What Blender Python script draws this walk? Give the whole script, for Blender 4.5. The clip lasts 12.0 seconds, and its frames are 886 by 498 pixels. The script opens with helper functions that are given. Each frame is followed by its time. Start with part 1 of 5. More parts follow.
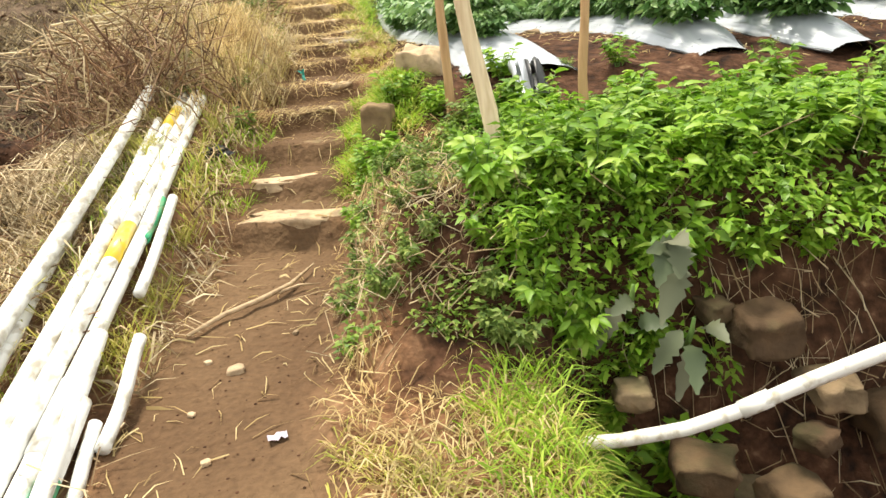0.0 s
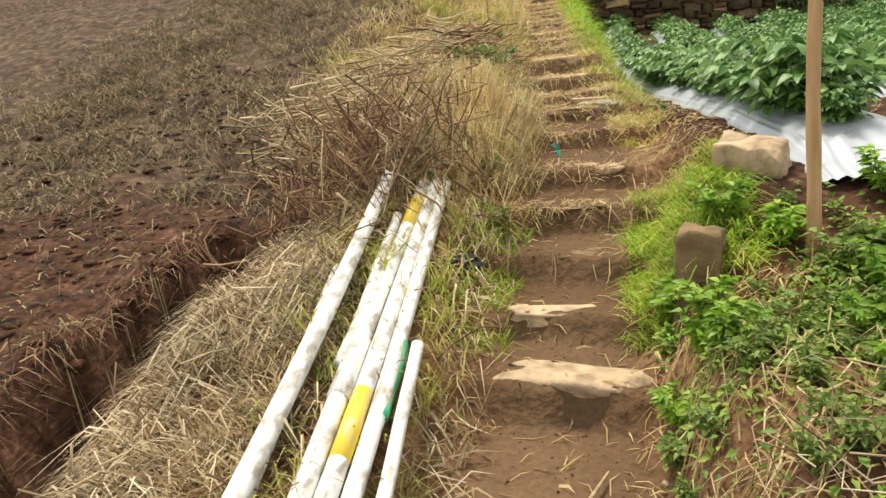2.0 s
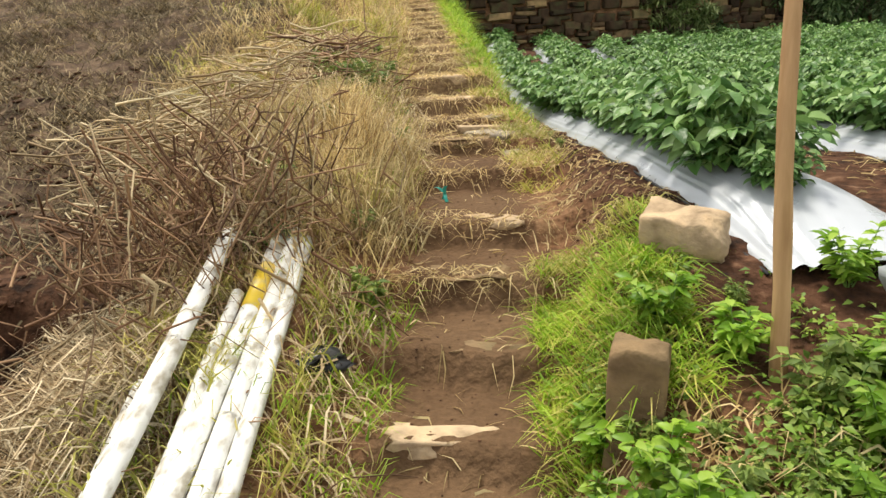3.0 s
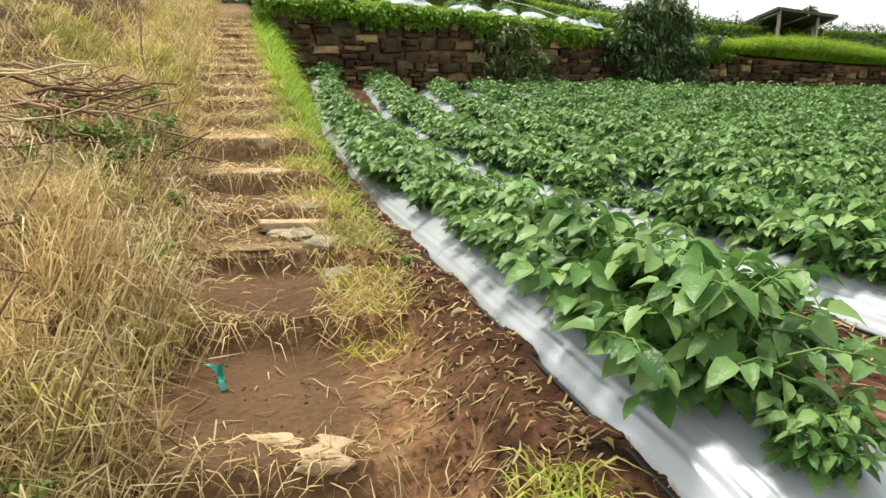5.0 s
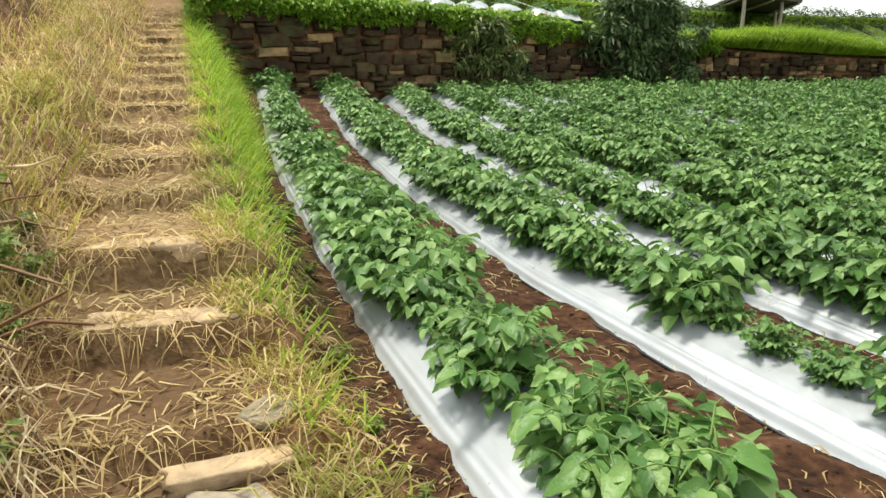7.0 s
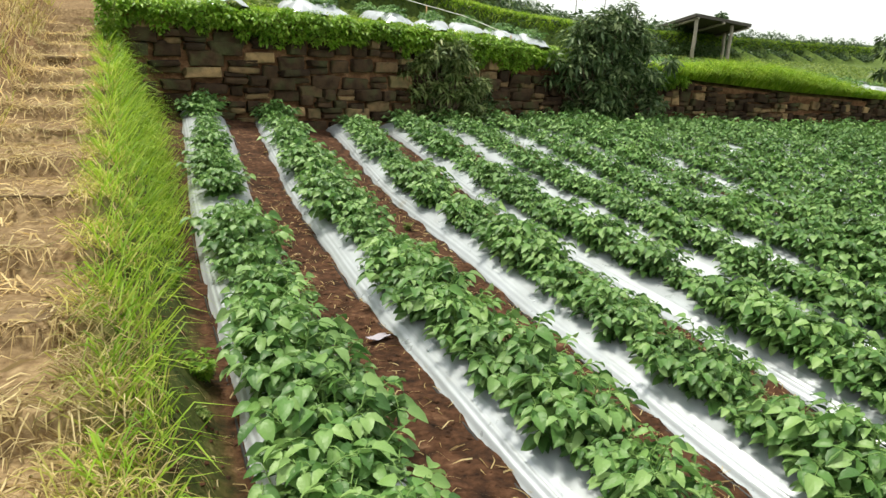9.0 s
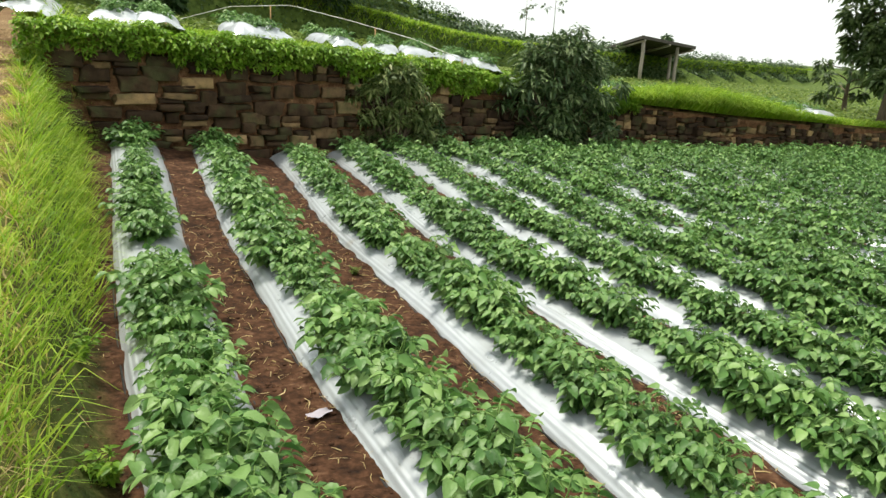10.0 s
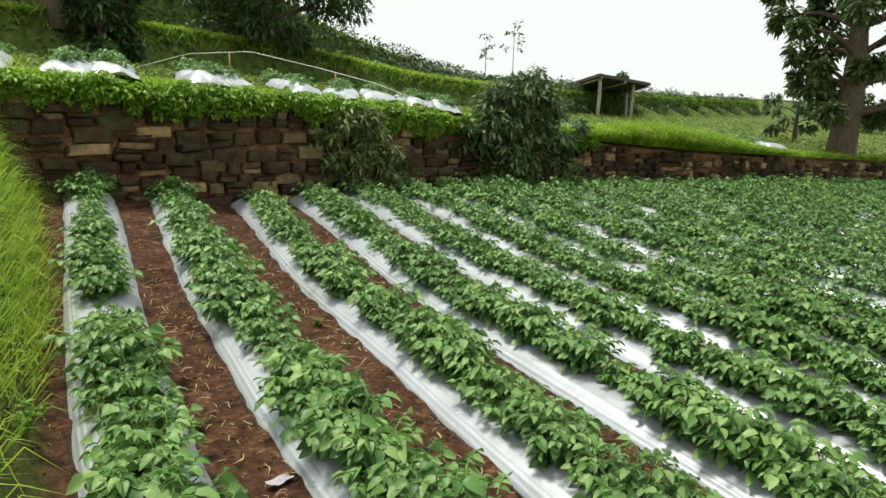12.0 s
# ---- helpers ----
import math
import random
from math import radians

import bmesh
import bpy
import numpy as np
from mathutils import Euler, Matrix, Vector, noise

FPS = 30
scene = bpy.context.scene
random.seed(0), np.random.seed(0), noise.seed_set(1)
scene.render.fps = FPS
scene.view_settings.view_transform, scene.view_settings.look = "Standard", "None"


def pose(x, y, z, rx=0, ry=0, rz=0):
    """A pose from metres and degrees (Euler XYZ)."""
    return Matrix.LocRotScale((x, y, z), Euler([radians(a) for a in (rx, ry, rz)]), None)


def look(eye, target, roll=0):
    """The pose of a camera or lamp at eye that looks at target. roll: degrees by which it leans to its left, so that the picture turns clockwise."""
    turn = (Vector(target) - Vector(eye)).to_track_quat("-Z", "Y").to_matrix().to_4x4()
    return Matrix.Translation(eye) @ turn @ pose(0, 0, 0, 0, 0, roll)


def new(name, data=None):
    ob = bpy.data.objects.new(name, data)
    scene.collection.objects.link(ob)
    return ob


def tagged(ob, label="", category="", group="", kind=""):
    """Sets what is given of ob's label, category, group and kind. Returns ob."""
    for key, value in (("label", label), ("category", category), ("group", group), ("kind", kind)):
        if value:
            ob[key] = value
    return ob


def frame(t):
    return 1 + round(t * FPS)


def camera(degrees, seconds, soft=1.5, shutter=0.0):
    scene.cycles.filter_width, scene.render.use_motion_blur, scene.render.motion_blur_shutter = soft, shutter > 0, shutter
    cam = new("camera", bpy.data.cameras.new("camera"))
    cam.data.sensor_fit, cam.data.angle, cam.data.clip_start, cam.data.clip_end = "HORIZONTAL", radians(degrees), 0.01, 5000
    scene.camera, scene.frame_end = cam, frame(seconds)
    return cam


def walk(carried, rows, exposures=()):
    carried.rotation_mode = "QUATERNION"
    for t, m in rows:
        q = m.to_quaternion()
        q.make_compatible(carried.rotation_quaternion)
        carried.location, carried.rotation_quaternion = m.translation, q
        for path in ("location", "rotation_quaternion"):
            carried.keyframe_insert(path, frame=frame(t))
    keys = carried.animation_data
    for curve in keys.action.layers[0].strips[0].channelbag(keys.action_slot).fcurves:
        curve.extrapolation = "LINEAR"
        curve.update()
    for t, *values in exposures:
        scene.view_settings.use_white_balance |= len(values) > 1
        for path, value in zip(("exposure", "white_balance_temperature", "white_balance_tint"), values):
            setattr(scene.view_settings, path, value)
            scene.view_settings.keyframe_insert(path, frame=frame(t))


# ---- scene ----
cam = camera(66.2, 12.0)
ROWS = [
    (0, 0.0139, 0.0016, 1.5009, 70.923, 5.725, 0.238),
    (0.5, -0.1841, 0.2946, 1.5862, 74.196, 3.315, 7.88),
    (1, -0.3586, 0.5651, 1.6563, 72.318, 1.06, 8.262),
    (1.5, -0.4833, 0.8026, 1.6702, 74.733, 4.874, 12.873),
    (2, -0.5518, 1.0669, 1.7619, 75.11, 6.205, 16.666),
    (2.5, -0.6573, 1.4763, 1.7273, 75.61, 2.175, 12.764),
    (2.7, -0.673, 1.6592, 1.7884, 74.606, 2.523, 10.086),
    (4.3, -0.7285, 2.8207, 1.988, 74.502, 1.109, -1.187),
    (4.5, -0.729, 3.0073, 2.0143, 74.627, -0.016, -4.192),
    (5, -0.7013, 3.473, 2.1185, 76.215, -0.177, -6.95),
    (5.5, -0.7795, 3.9728, 2.1161, 75.578, -1.78, -9.293),
    (6, -0.8806, 4.3784, 2.2346, 73.195, -0.488, -12.449),
    (6.5, -0.8053, 4.9895, 2.2899, 74.26, 1.567, -12.46),
    (7, -0.7996, 5.3876, 2.4677, 75.006, 0.681, -11.096),
    (7.2, -0.8102, 5.5246, 2.5483, 75.169, 0.555, -12.798),
    (8.8, -0.7383, 6.7664, 2.9737, 74.671, -2.286, -14.086),
    (9, -0.7391, 6.8946, 3.0325, 74.623, -2.296, -15.747),
    (9.5, -0.675, 7.1762, 3.1107, 74.943, -2.164, -17.901),
    (10, -0.5769, 7.3604, 3.1799, 76.102, -2.597, -19.704),
    (10.5, -0.5439, 7.4364, 3.2208, 78.089, -3.148, -23.679),
    (11, -0.5296, 7.4422, 3.2403, 79.763, -2.864, -23.912),
    (11.5, -0.5095, 7.4328, 3.2504, 80.559, -2.209, -24.041),
    (12, -0.512, 7.4333, 3.2566, 79.282, -1.469, -22.741),
]
walk_rows = [(t, pose(x, y, z, rx, ry, rz)) for t, x, y, z, rx, ry, rz in ROWS]
walk(cam, walk_rows, [(0.0, 0.95, 7000, 8), (0.9, 0.62, 6950, 9), (2.5, 0.48, 6900, 10), (4.5, 0.48, 6800, 6), (5.0, 0.56, 6800, 6), (5.5, 0.58, 6800, 6), (6.5, 0.5, 6800, 5), (9.5, 0.48, 6800, 3), (10.5, 0.38, 6750, 3), (12.0, 0.26, 6700, 3)])

# ---- sky and sun: a bright hazy overcast, sun high ahead to the left ----
world = bpy.data.worlds.new("sky")
scene.world = world
world.use_nodes = True
wn, wl = world.node_tree.nodes, world.node_tree.links
sky = wn.new("ShaderNodeTexSky")
sky.sky_type, sky.sun_disc = "NISHITA", False
sky.sun_elevation, sky.sun_rotation = radians(70), radians(-36)
haze = wn.new("ShaderNodeMix")
haze.data_type = "RGBA"
haze.inputs[0].default_value = 0.86
haze.inputs[7].default_value = (10.5, 10.7, 10.8, 1)
wl.new(sky.outputs[0], haze.inputs[6])
wl.new(haze.outputs[2], wn["Background"].inputs[0])
wn["Background"].inputs[1].default_value = 0.085
sun_lamp = bpy.data.lights.new("sun", "SUN")
sun_lamp.energy, sun_lamp.angle, sun_lamp.color = 3.3, radians(13), (1.0, 0.95, 0.86)
sun_ob = new("sun", sun_lamp)
sun_ob.matrix_world = look((-2.2, 3.0, 10.0), (0, 0, 0))

rng = np.random.default_rng(11)


# ---- materials ----
class Mat:
    """A node material with a principled surface, built step by step."""

    def __init__(self, name, rough=0.8, metal=0.0, spec=0.3):
        self.m = bpy.data.materials.new(name)
        self.m.use_nodes = True
        self.n, self.l = self.m.node_tree.nodes, self.m.node_tree.links
        self.b = self.n["Principled BSDF"]
        self.b.inputs["Roughness"].default_value = rough
        self.b.inputs["Metallic"].default_value = metal
        self.b.inputs["Specular IOR Level"].default_value = spec
        self.geo = self.n.new("ShaderNodeNewGeometry")

    def noise(self, scale, detail=4.0, stretch=None, local=False):
        tx = self.n.new("ShaderNodeTexNoise")
        tx.inputs["Scale"].default_value, tx.inputs["Detail"].default_value = scale, detail
        if local:
            src = self.n.new("ShaderNodeTexCoord").outputs["Object"]
        else:
            src = self.geo.outputs["Position"]
        if stretch:
            mp = self.n.new("ShaderNodeMapping")
            mp.inputs["Scale"].default_value = stretch
            self.l.new(src, mp.inputs[0])
            src = mp.outputs[0]
        self.l.new(src, tx.inputs["Vector"])
        return tx.outputs[0]

    def ramp(self, fac, *stops):
        r = self.n.new("ShaderNodeValToRGB")
        e = r.color_ramp.elements
        while len(e) < len(stops):
            e.new(0.5)
        for el, (p, c) in zip(e, stops):
            el.position, el.color = p, (*c, 1)
        self.l.new(fac, r.inputs[0])
        return r.outputs[0]

    def mix(self, fac, a, b, mode="MIX"):
        x = self.n.new("ShaderNodeMix")
        x.data_type, x.blend_type = "RGBA", mode
        for sock, v in ((x.inputs[0], fac), (x.inputs[6], a), (x.inputs[7], b)):
            if isinstance(v, (int, float)):
                sock.default_value = v
            elif isinstance(v, tuple):
                sock.default_value = (*v, 1)
            else:
                self.l.new(v, sock)
        return x.outputs[2]

    def maths(self, op, a, b=0.0):
        x = self.n.new("ShaderNodeMath")
        x.operation = op
        for sock, v in ((x.inputs[0], a), (x.inputs[1], b)):
            if isinstance(v, (int, float)):
                sock.default_value = v
            else:
                self.l.new(v, sock)
        return x.outputs[0]

    def attr(self, name):
        a = self.n.new("ShaderNodeAttribute")
        a.attribute_name = name
        return a.outputs["Fac"]

    def island(self):
        return self.geo.outputs["Random Per Island"]

    def each(self):
        return self.n.new("ShaderNodeObjectInfo").outputs["Random"]

    def colour(self, c):
        if isinstance(c, tuple):
            self.b.inputs["Base Color"].default_value = (*c, 1)
        else:
            self.l.new(c, self.b.inputs["Base Color"])
        self.c = c
        return self

    def bump(self, h, strength=0.4, dist=0.02):
        b = self.n.new("ShaderNodeBump")
        b.inputs["Strength"].default_value, b.inputs["Distance"].default_value = strength, dist
        self.l.new(h, b.inputs["Height"])
        self.l.new(b.outputs[0], self.b.inputs["Normal"])
        return self

    def translucent(self, share):
        t, s = self.n.new("ShaderNodeBsdfTranslucent"), self.n.new("ShaderNodeMixShader")
        s.inputs[0].default_value = share
        if isinstance(self.c, tuple):
            t.inputs[0].default_value = (*self.c, 1)
        else:
            self.l.new(self.c, t.inputs[0])
        self.l.new(self.b.outputs[0], s.inputs[1])
        self.l.new(t.outputs[0], s.inputs[2])
        self.l.new(s.outputs[0], self.n["Material Output"].inputs[0])
        return self


def leaf_mat(name, dark, mid, light, rough=0.5, share=0.3, patch=2.0, quilted=False):
    m = Mat(name, rough, 0, 0.35)
    c = m.ramp(m.island(), (0.0, dark), (0.5, mid), (1.0, light))
    big = m.ramp(m.noise(patch, 2), (0.3, (0.72, 0.75, 0.7)), (0.7, (1.15, 1.1, 1.0)))
    m.colour(m.mix(1.0, c, big, "MULTIPLY"))
    if quilted:
        m.bump(m.noise(75, 3, None, True), 0.5, 0.008)
    return m.translucent(share).m


POTATO = leaf_mat("potato_leaf", (0.058, 0.145, 0.038), (0.125, 0.262, 0.07), (0.26, 0.41, 0.145), 0.4, 0.26, 2.0, True)
POTATO_STEM = Mat("potato_stem", 0.6).colour((0.14, 0.24, 0.06)).m
WEED = leaf_mat("weed_leaf", (0.12, 0.26, 0.02), (0.23, 0.42, 0.04), (0.40, 0.56, 0.10), 0.45, 0.42)
WEED_DULL = leaf_mat("dull_weed_leaf", (0.09, 0.15, 0.03), (0.18, 0.27, 0.05), (0.32, 0.38, 0.11), 0.6, 0.3)
DARK_LEAF = leaf_mat("bush_leaf", (0.03, 0.065, 0.02), (0.055, 0.11, 0.035), (0.13, 0.2, 0.085), 0.4, 0.22)
TREE_LEAF = leaf_mat("tree_leaf", (0.045, 0.08, 0.028), (0.08, 0.135, 0.045), (0.16, 0.22, 0.085), 0.45, 0.3)
PURPLE = leaf_mat("purple_leaf", (0.06, 0.095, 0.045), (0.12, 0.135, 0.085), (0.2, 0.16, 0.14), 0.55, 0.15)
GREEN_GRASS = leaf_mat("green_grass", (0.15, 0.29, 0.02), (0.29, 0.47, 0.035), (0.48, 0.60, 0.10), 0.6, 0.45)
YELLOW_GRASS = leaf_mat("yellowing_grass", (0.26, 0.29, 0.05), (0.46, 0.45, 0.10), (0.64, 0.56, 0.22), 0.7, 0.35)
STRAW = leaf_mat("dry_straw", (0.28, 0.19, 0.09), (0.57, 0.44, 0.22), (0.86, 0.72, 0.44), 0.75, 0.42)
STRAW_PALE = leaf_mat("pale_straw", (0.26, 0.18, 0.10), (0.48, 0.37, 0.23), (0.80, 0.68, 0.48), 0.75, 0.25)
BROWN_DEAD = leaf_mat("dead_brown_stems", (0.10, 0.05, 0.028), (0.23, 0.125, 0.07), (0.44, 0.29, 0.18), 0.8, 0.1)
GREY_STRAW = leaf_mat("grey_straw", (0.17, 0.11, 0.06), (0.40, 0.30, 0.18), (0.76, 0.65, 0.48), 0.8, 0.15)


def make_soil():
    m = Mat("soil", 0.95, 0, 0.15)
    fine, mid_n, big = m.noise(38, 6), m.noise(7, 5), m.noise(0.9, 3)
    earth = m.ramp(mid_n, (0.28, (0.105, 0.052, 0.028)), (0.5, (0.185, 0.098, 0.052)), (0.72, (0.30, 0.18, 0.10)))
    earth = m.mix(1.0, earth, m.ramp(fine, (0.3, (0.62, 0.6, 0.58)), (0.7, (1.25, 1.22, 1.18))), "MULTIPLY")
    crumb = m.noise(22, 8)
    red = m.ramp(m.mix(0.5, crumb, mid_n), (0.36, (0.018, 0.010, 0.007)), (0.48, (0.056, 0.026, 0.014)), (0.59, (0.10, 0.048, 0.027)), (0.70, (0.22, 0.13, 0.08)))
    earth = m.mix(m.attr("tilled"), earth, red)
    worn = m.ramp(big, (0.3, (0.088, 0.050, 0.027)), (0.7, (0.145, 0.090, 0.050)))
    worn = m.mix(1.0, worn, m.ramp(fine, (0.3, (0.82, 0.8, 0.78)), (0.7, (1.15, 1.13, 1.1))), "MULTIPLY")
    earth = m.mix(m.attr("trodden"), earth, worn)
    chaff = m.ramp(m.mix(0.5, fine, crumb), (0.36, (0.17, 0.11, 0.055)), (0.52, (0.33, 0.235, 0.125)), (0.68, (0.50, 0.38, 0.22)))
    earth = m.mix(m.attr("strawed"), earth, chaff)
    grey = m.ramp(mid_n, (0.3, (0.035, 0.021, 0.013)), (0.52, (0.085, 0.054, 0.034)), (0.75, (0.19, 0.13, 0.082)))
    earth = m.mix(m.attr("fallow"), earth, grey)
    green = m.ramp(mid_n, (0.3, (0.04, 0.075, 0.014)), (0.6, (0.08, 0.14, 0.025)), (0.8, (0.15, 0.2, 0.05)))
    earth = m.mix(m.attr("green_cover"), earth, green)
    m.colour(earth)
    return m.bump(m.mix(0.5, m.mix(0.5, fine, crumb), mid_n), 1.0, 0.05).m


SOIL = make_soil()


def stone_mat(name, a, b, c, scale=14, lichen=0.35):
    m = Mat(name, 0.9, 0, 0.2)
    pick = m.maths("FRACT", m.maths("ADD", m.each(), m.island()))
    col = m.ramp(pick, (0.0, a), (0.7, b), (0.97, c))
    var = m.ramp(m.noise(scale, 6), (0.28, (0.5, 0.48, 0.45)), (0.5, (0.95, 0.95, 0.93)), (0.75, (1.3, 1.25, 1.15)))
    col = m.mix(1.0, col, var, "MULTIPLY")
    moss = m.ramp(m.noise(3.1, 4), (0.5, (0, 0, 0)), (0.66, (lichen,) * 3))
    m.colour(m.mix(moss, col, (0.075, 0.085, 0.035)))
    return m.bump(m.noise(scale * 2.2, 8), 0.7, 0.02).m


WALL_STONE = stone_mat("wall_stone", (0.035, 0.022, 0.014), (0.07, 0.043, 0.025), (0.34, 0.23, 0.12), 9, 0.6)
PALE_STONE = stone_mat("pale_sandstone", (0.42, 0.31, 0.2), (0.47, 0.35, 0.23), (0.52, 0.39, 0.26), 12, 0.1)
DITCH_STONE = stone_mat("damp_stone", (0.075, 0.045, 0.026), (0.13, 0.085, 0.048), (0.25, 0.18, 0.11), 10, 0.6)
TAN_STONE = stone_mat("tan_stone", (0.20, 0.135, 0.075), (0.27, 0.185, 0.105), (0.36, 0.26, 0.16), 11, 0.3)
SLATE = stone_mat("flat_grey_stone", (0.27, 0.23, 0.18), (0.33, 0.28, 0.22), (0.38, 0.32, 0.25), 16, 0.1)


def make_film():
    m = Mat("silver_film", 0.3, 0.3, 0.5)
    dust = m.ramp(m.noise(3, 4), (0.35, (0.50, 0.53, 0.575)), (0.68, (0.45, 0.475, 0.51)), (0.85, (0.36, 0.34, 0.31)))
    m.colour(dust)
    rr = m.ramp(m.noise(9, 3), (0.3, (0.26,) * 3), (0.7, (0.42,) * 3))
    m.l.new(rr, m.b.inputs["Roughness"])
    return m.bump(m.noise(16, 4, (2.2, 0.35, 1)), 0.09, 0.02).m


FILM = make_film()
BLACK_FILM = Mat("black_film", 0.4, 0, 0.4).colour((0.02, 0.02, 0.022)).m


def pipe_mat(name, base, dirt):
    m = Mat(name, 0.35, 0, 0.45)
    blot = m.ramp(m.noise(19, 6, (1.4, 0.6, 1)), (0.5, (0, 0, 0)), (0.68, (0.85,) * 3))
    m.colour(m.mix(blot, base, dirt))
    return m.bump(m.noise(60, 3), 0.08, 0.004).m


PIPE_WHITE = pipe_mat("white_plastic", (0.74, 0.74, 0.71), (0.30, 0.26, 0.19))
PIPE_YELLOW = pipe_mat("yellow_paint", (0.78, 0.56, 0.05), (0.6, 0.5, 0.25))
PIPE_GREEN = pipe_mat("green_plastic", (0.03, 0.34, 0.16), (0.25, 0.3, 0.18))
HOSE = pipe_mat("hose_plastic", (0.78, 0.76, 0.70), (0.40, 0.33, 0.22))
TEAL = Mat("teal_ribbon", 0.5).colour((0.03, 0.33, 0.27)).m
PAPER = Mat("litter_paper", 0.8).colour((0.42, 0.38, 0.44)).m


def wood_mat(name, a, b, along="z"):
    m = Mat(name, 0.75, 0, 0.25)
    st = {"z": (14, 14, 1.2), "y": (14, 1.2, 14), "x": (1.2, 14, 14)}[along]
    g = m.noise(3, 6, st, True)
    m.colour(m.ramp(g, (0.3, a), (0.65, b)))
    return m.bump(g, 0.4, 0.006).m


POLE = wood_mat("peeled_pole", (0.58, 0.44, 0.27), (0.78, 0.64, 0.44))
STAKE = wood_mat("bamboo_stake", (0.36, 0.21, 0.10), (0.52, 0.33, 0.17))
DEADWOOD = wood_mat("dead_wood", (0.15, 0.09, 0.05), (0.34, 0.23, 0.14), "x")
STICK_WOOD = wood_mat("dry_stick", (0.28, 0.19, 0.11), (0.50, 0.37, 0.23), "x")
BARK = wood_mat("bark", (0.06, 0.045, 0.03), (0.17, 0.13, 0.09))
SHED_ROOF = wood_mat("weathered_roof", (0.05, 0.045, 0.04), (0.11, 0.095, 0.085), "x")
SHED_POST = wood_mat("grey_post", (0.25, 0.22, 0.18), (0.42, 0.37, 0.31))


# ---- helpers for shape ----
def smooth(v, a, b):
    t = np.clip((v - a) / (b - a), 0, 1)
    return t * t * (3 - 2 * t)


def wave(x, y, s, k=0.0):
    """Cheap uneven ground, about -1 to 1."""
    return (np.sin(x * s + 1.3 * np.sin(y * s * 0.7 + k)) + np.sin(y * s * 1.13 + 1.7 * np.sin(x * s * 0.83 + 2 + k)) + np.sin((x + y) * s * 1.9 + k * 3 + np.sin((x - y) * s))) / 3


STEP_Y = np.array([3.40, 3.82, 4.25, 4.68, 5.2, 6.05, 6.7, 7.3, 7.9, 8.4, 9.2, 9.8, 10.5, 11.2, 12.0, 12.8, 13.6, 14.4, 15.2, 16.0, 16.8, 17.6, 18.4, 19.2, 20.0])
STEP_Z = np.array([0.57, 0.69, 0.83, 0.97, 1.10, 1.22, 1.33, 1.42, 1.56, 1.74, 1.85, 1.95, 2.07, 2.19, 2.30, 2.41, 2.52, 2.64, 2.78, 2.92, 3.06, 3.20, 3.35, 3.5, 3.65])


def path_x(y):
    return np.interp(y, [-5, 0, 2, 3.4, 5.2, 6.0, 7.1, 8.5, 9.8, 11.4, 14.7, 18, 20, 30], [-0.3, -0.6, -0.84, -0.92, -0.99, -1.07, -1.22, -1.58, -1.76, -2.02, -2.52, -3.05, -3.4, -5.2])


def path_z(y):
    z = np.interp(y, [-5, 0, 1.5, 3.2], [-0.1, 0.16, 0.30, 0.41])
    last = 0.41
    for a, b in zip(STEP_Y, STEP_Z):
        z = z + (b - last) * (0.95 * smooth(y, a - 0.045, a + 0.02) + 0.05 * smooth(y, a, a + 0.4))
        last = b
    return z + np.clip(y - 20.4, 0, 60) * 0.15


def bank_z(y):
    return np.interp(y, [-5, 0, 1.5, 4.9, 6, 8, 10, 14, 20, 40], [-0.1, 0.05, 0.30, 1.10, 1.5, 1.92, 2.2, 2.85, 3.9, 6.5])


def field_z(x, y):
    return np.interp(y, [2, 4.0, 4.3, 4.8, 5.5, 7, 9, 11.5, 14.5, 17.5, 19.5, 25], [1.0, 1.11, 1.15, 1.24, 1.28, 1.255, 1.245, 1.34, 1.53, 1.84, 1.92, 1.98]) - 0.026 * np.clip(x, -2, 6) - 0.012 * np.clip(x - 6, 0, 60) + 0.13 * np.clip(0.4 - x, 0, 2.2) * smooth(y, 12.5, 17.0)


def wall_line(x):
    """The terrace wall's face runs off obliquely, then straight across."""
    return np.interp(x, [-60, -4, 0, 4.5, 7, 60], [17.2, 17.2, 18.5, 20.43, 21.1, 21.6])


def wall_edge(x):
    """Height of the upper terrace at the wall's head."""
    return np.interp(x, [-30, -6, -2, 1.2, 4, 5.6, 8.5, 12, 18, 30, 70], [5.0, 3.85, 3.72, 3.62, 3.52, 3.35, 2.98, 2.74, 2.5, 2.2, 1.6])


def terrace_z(x, y):
    z = wall_edge(x) + 0.08 * np.clip(y - wall_line(x), 0, 60)
    b2 = y - (27 + 0.5 * np.clip(x, -20, 60))
    z = z + 1.0 * smooth(b2, 0, 0.4)
    b3 = y - (38 + 0.5 * np.clip(x, -20, 60))
    z = z + np.clip(1.6 + 0.16 * (9.5 - x), 0, 4) * smooth(b3, 0, 2.0)
    return z + 0.25 * np.clip(b3, 0, 40) * np.clip((10 - x) / 14, 0, 1)


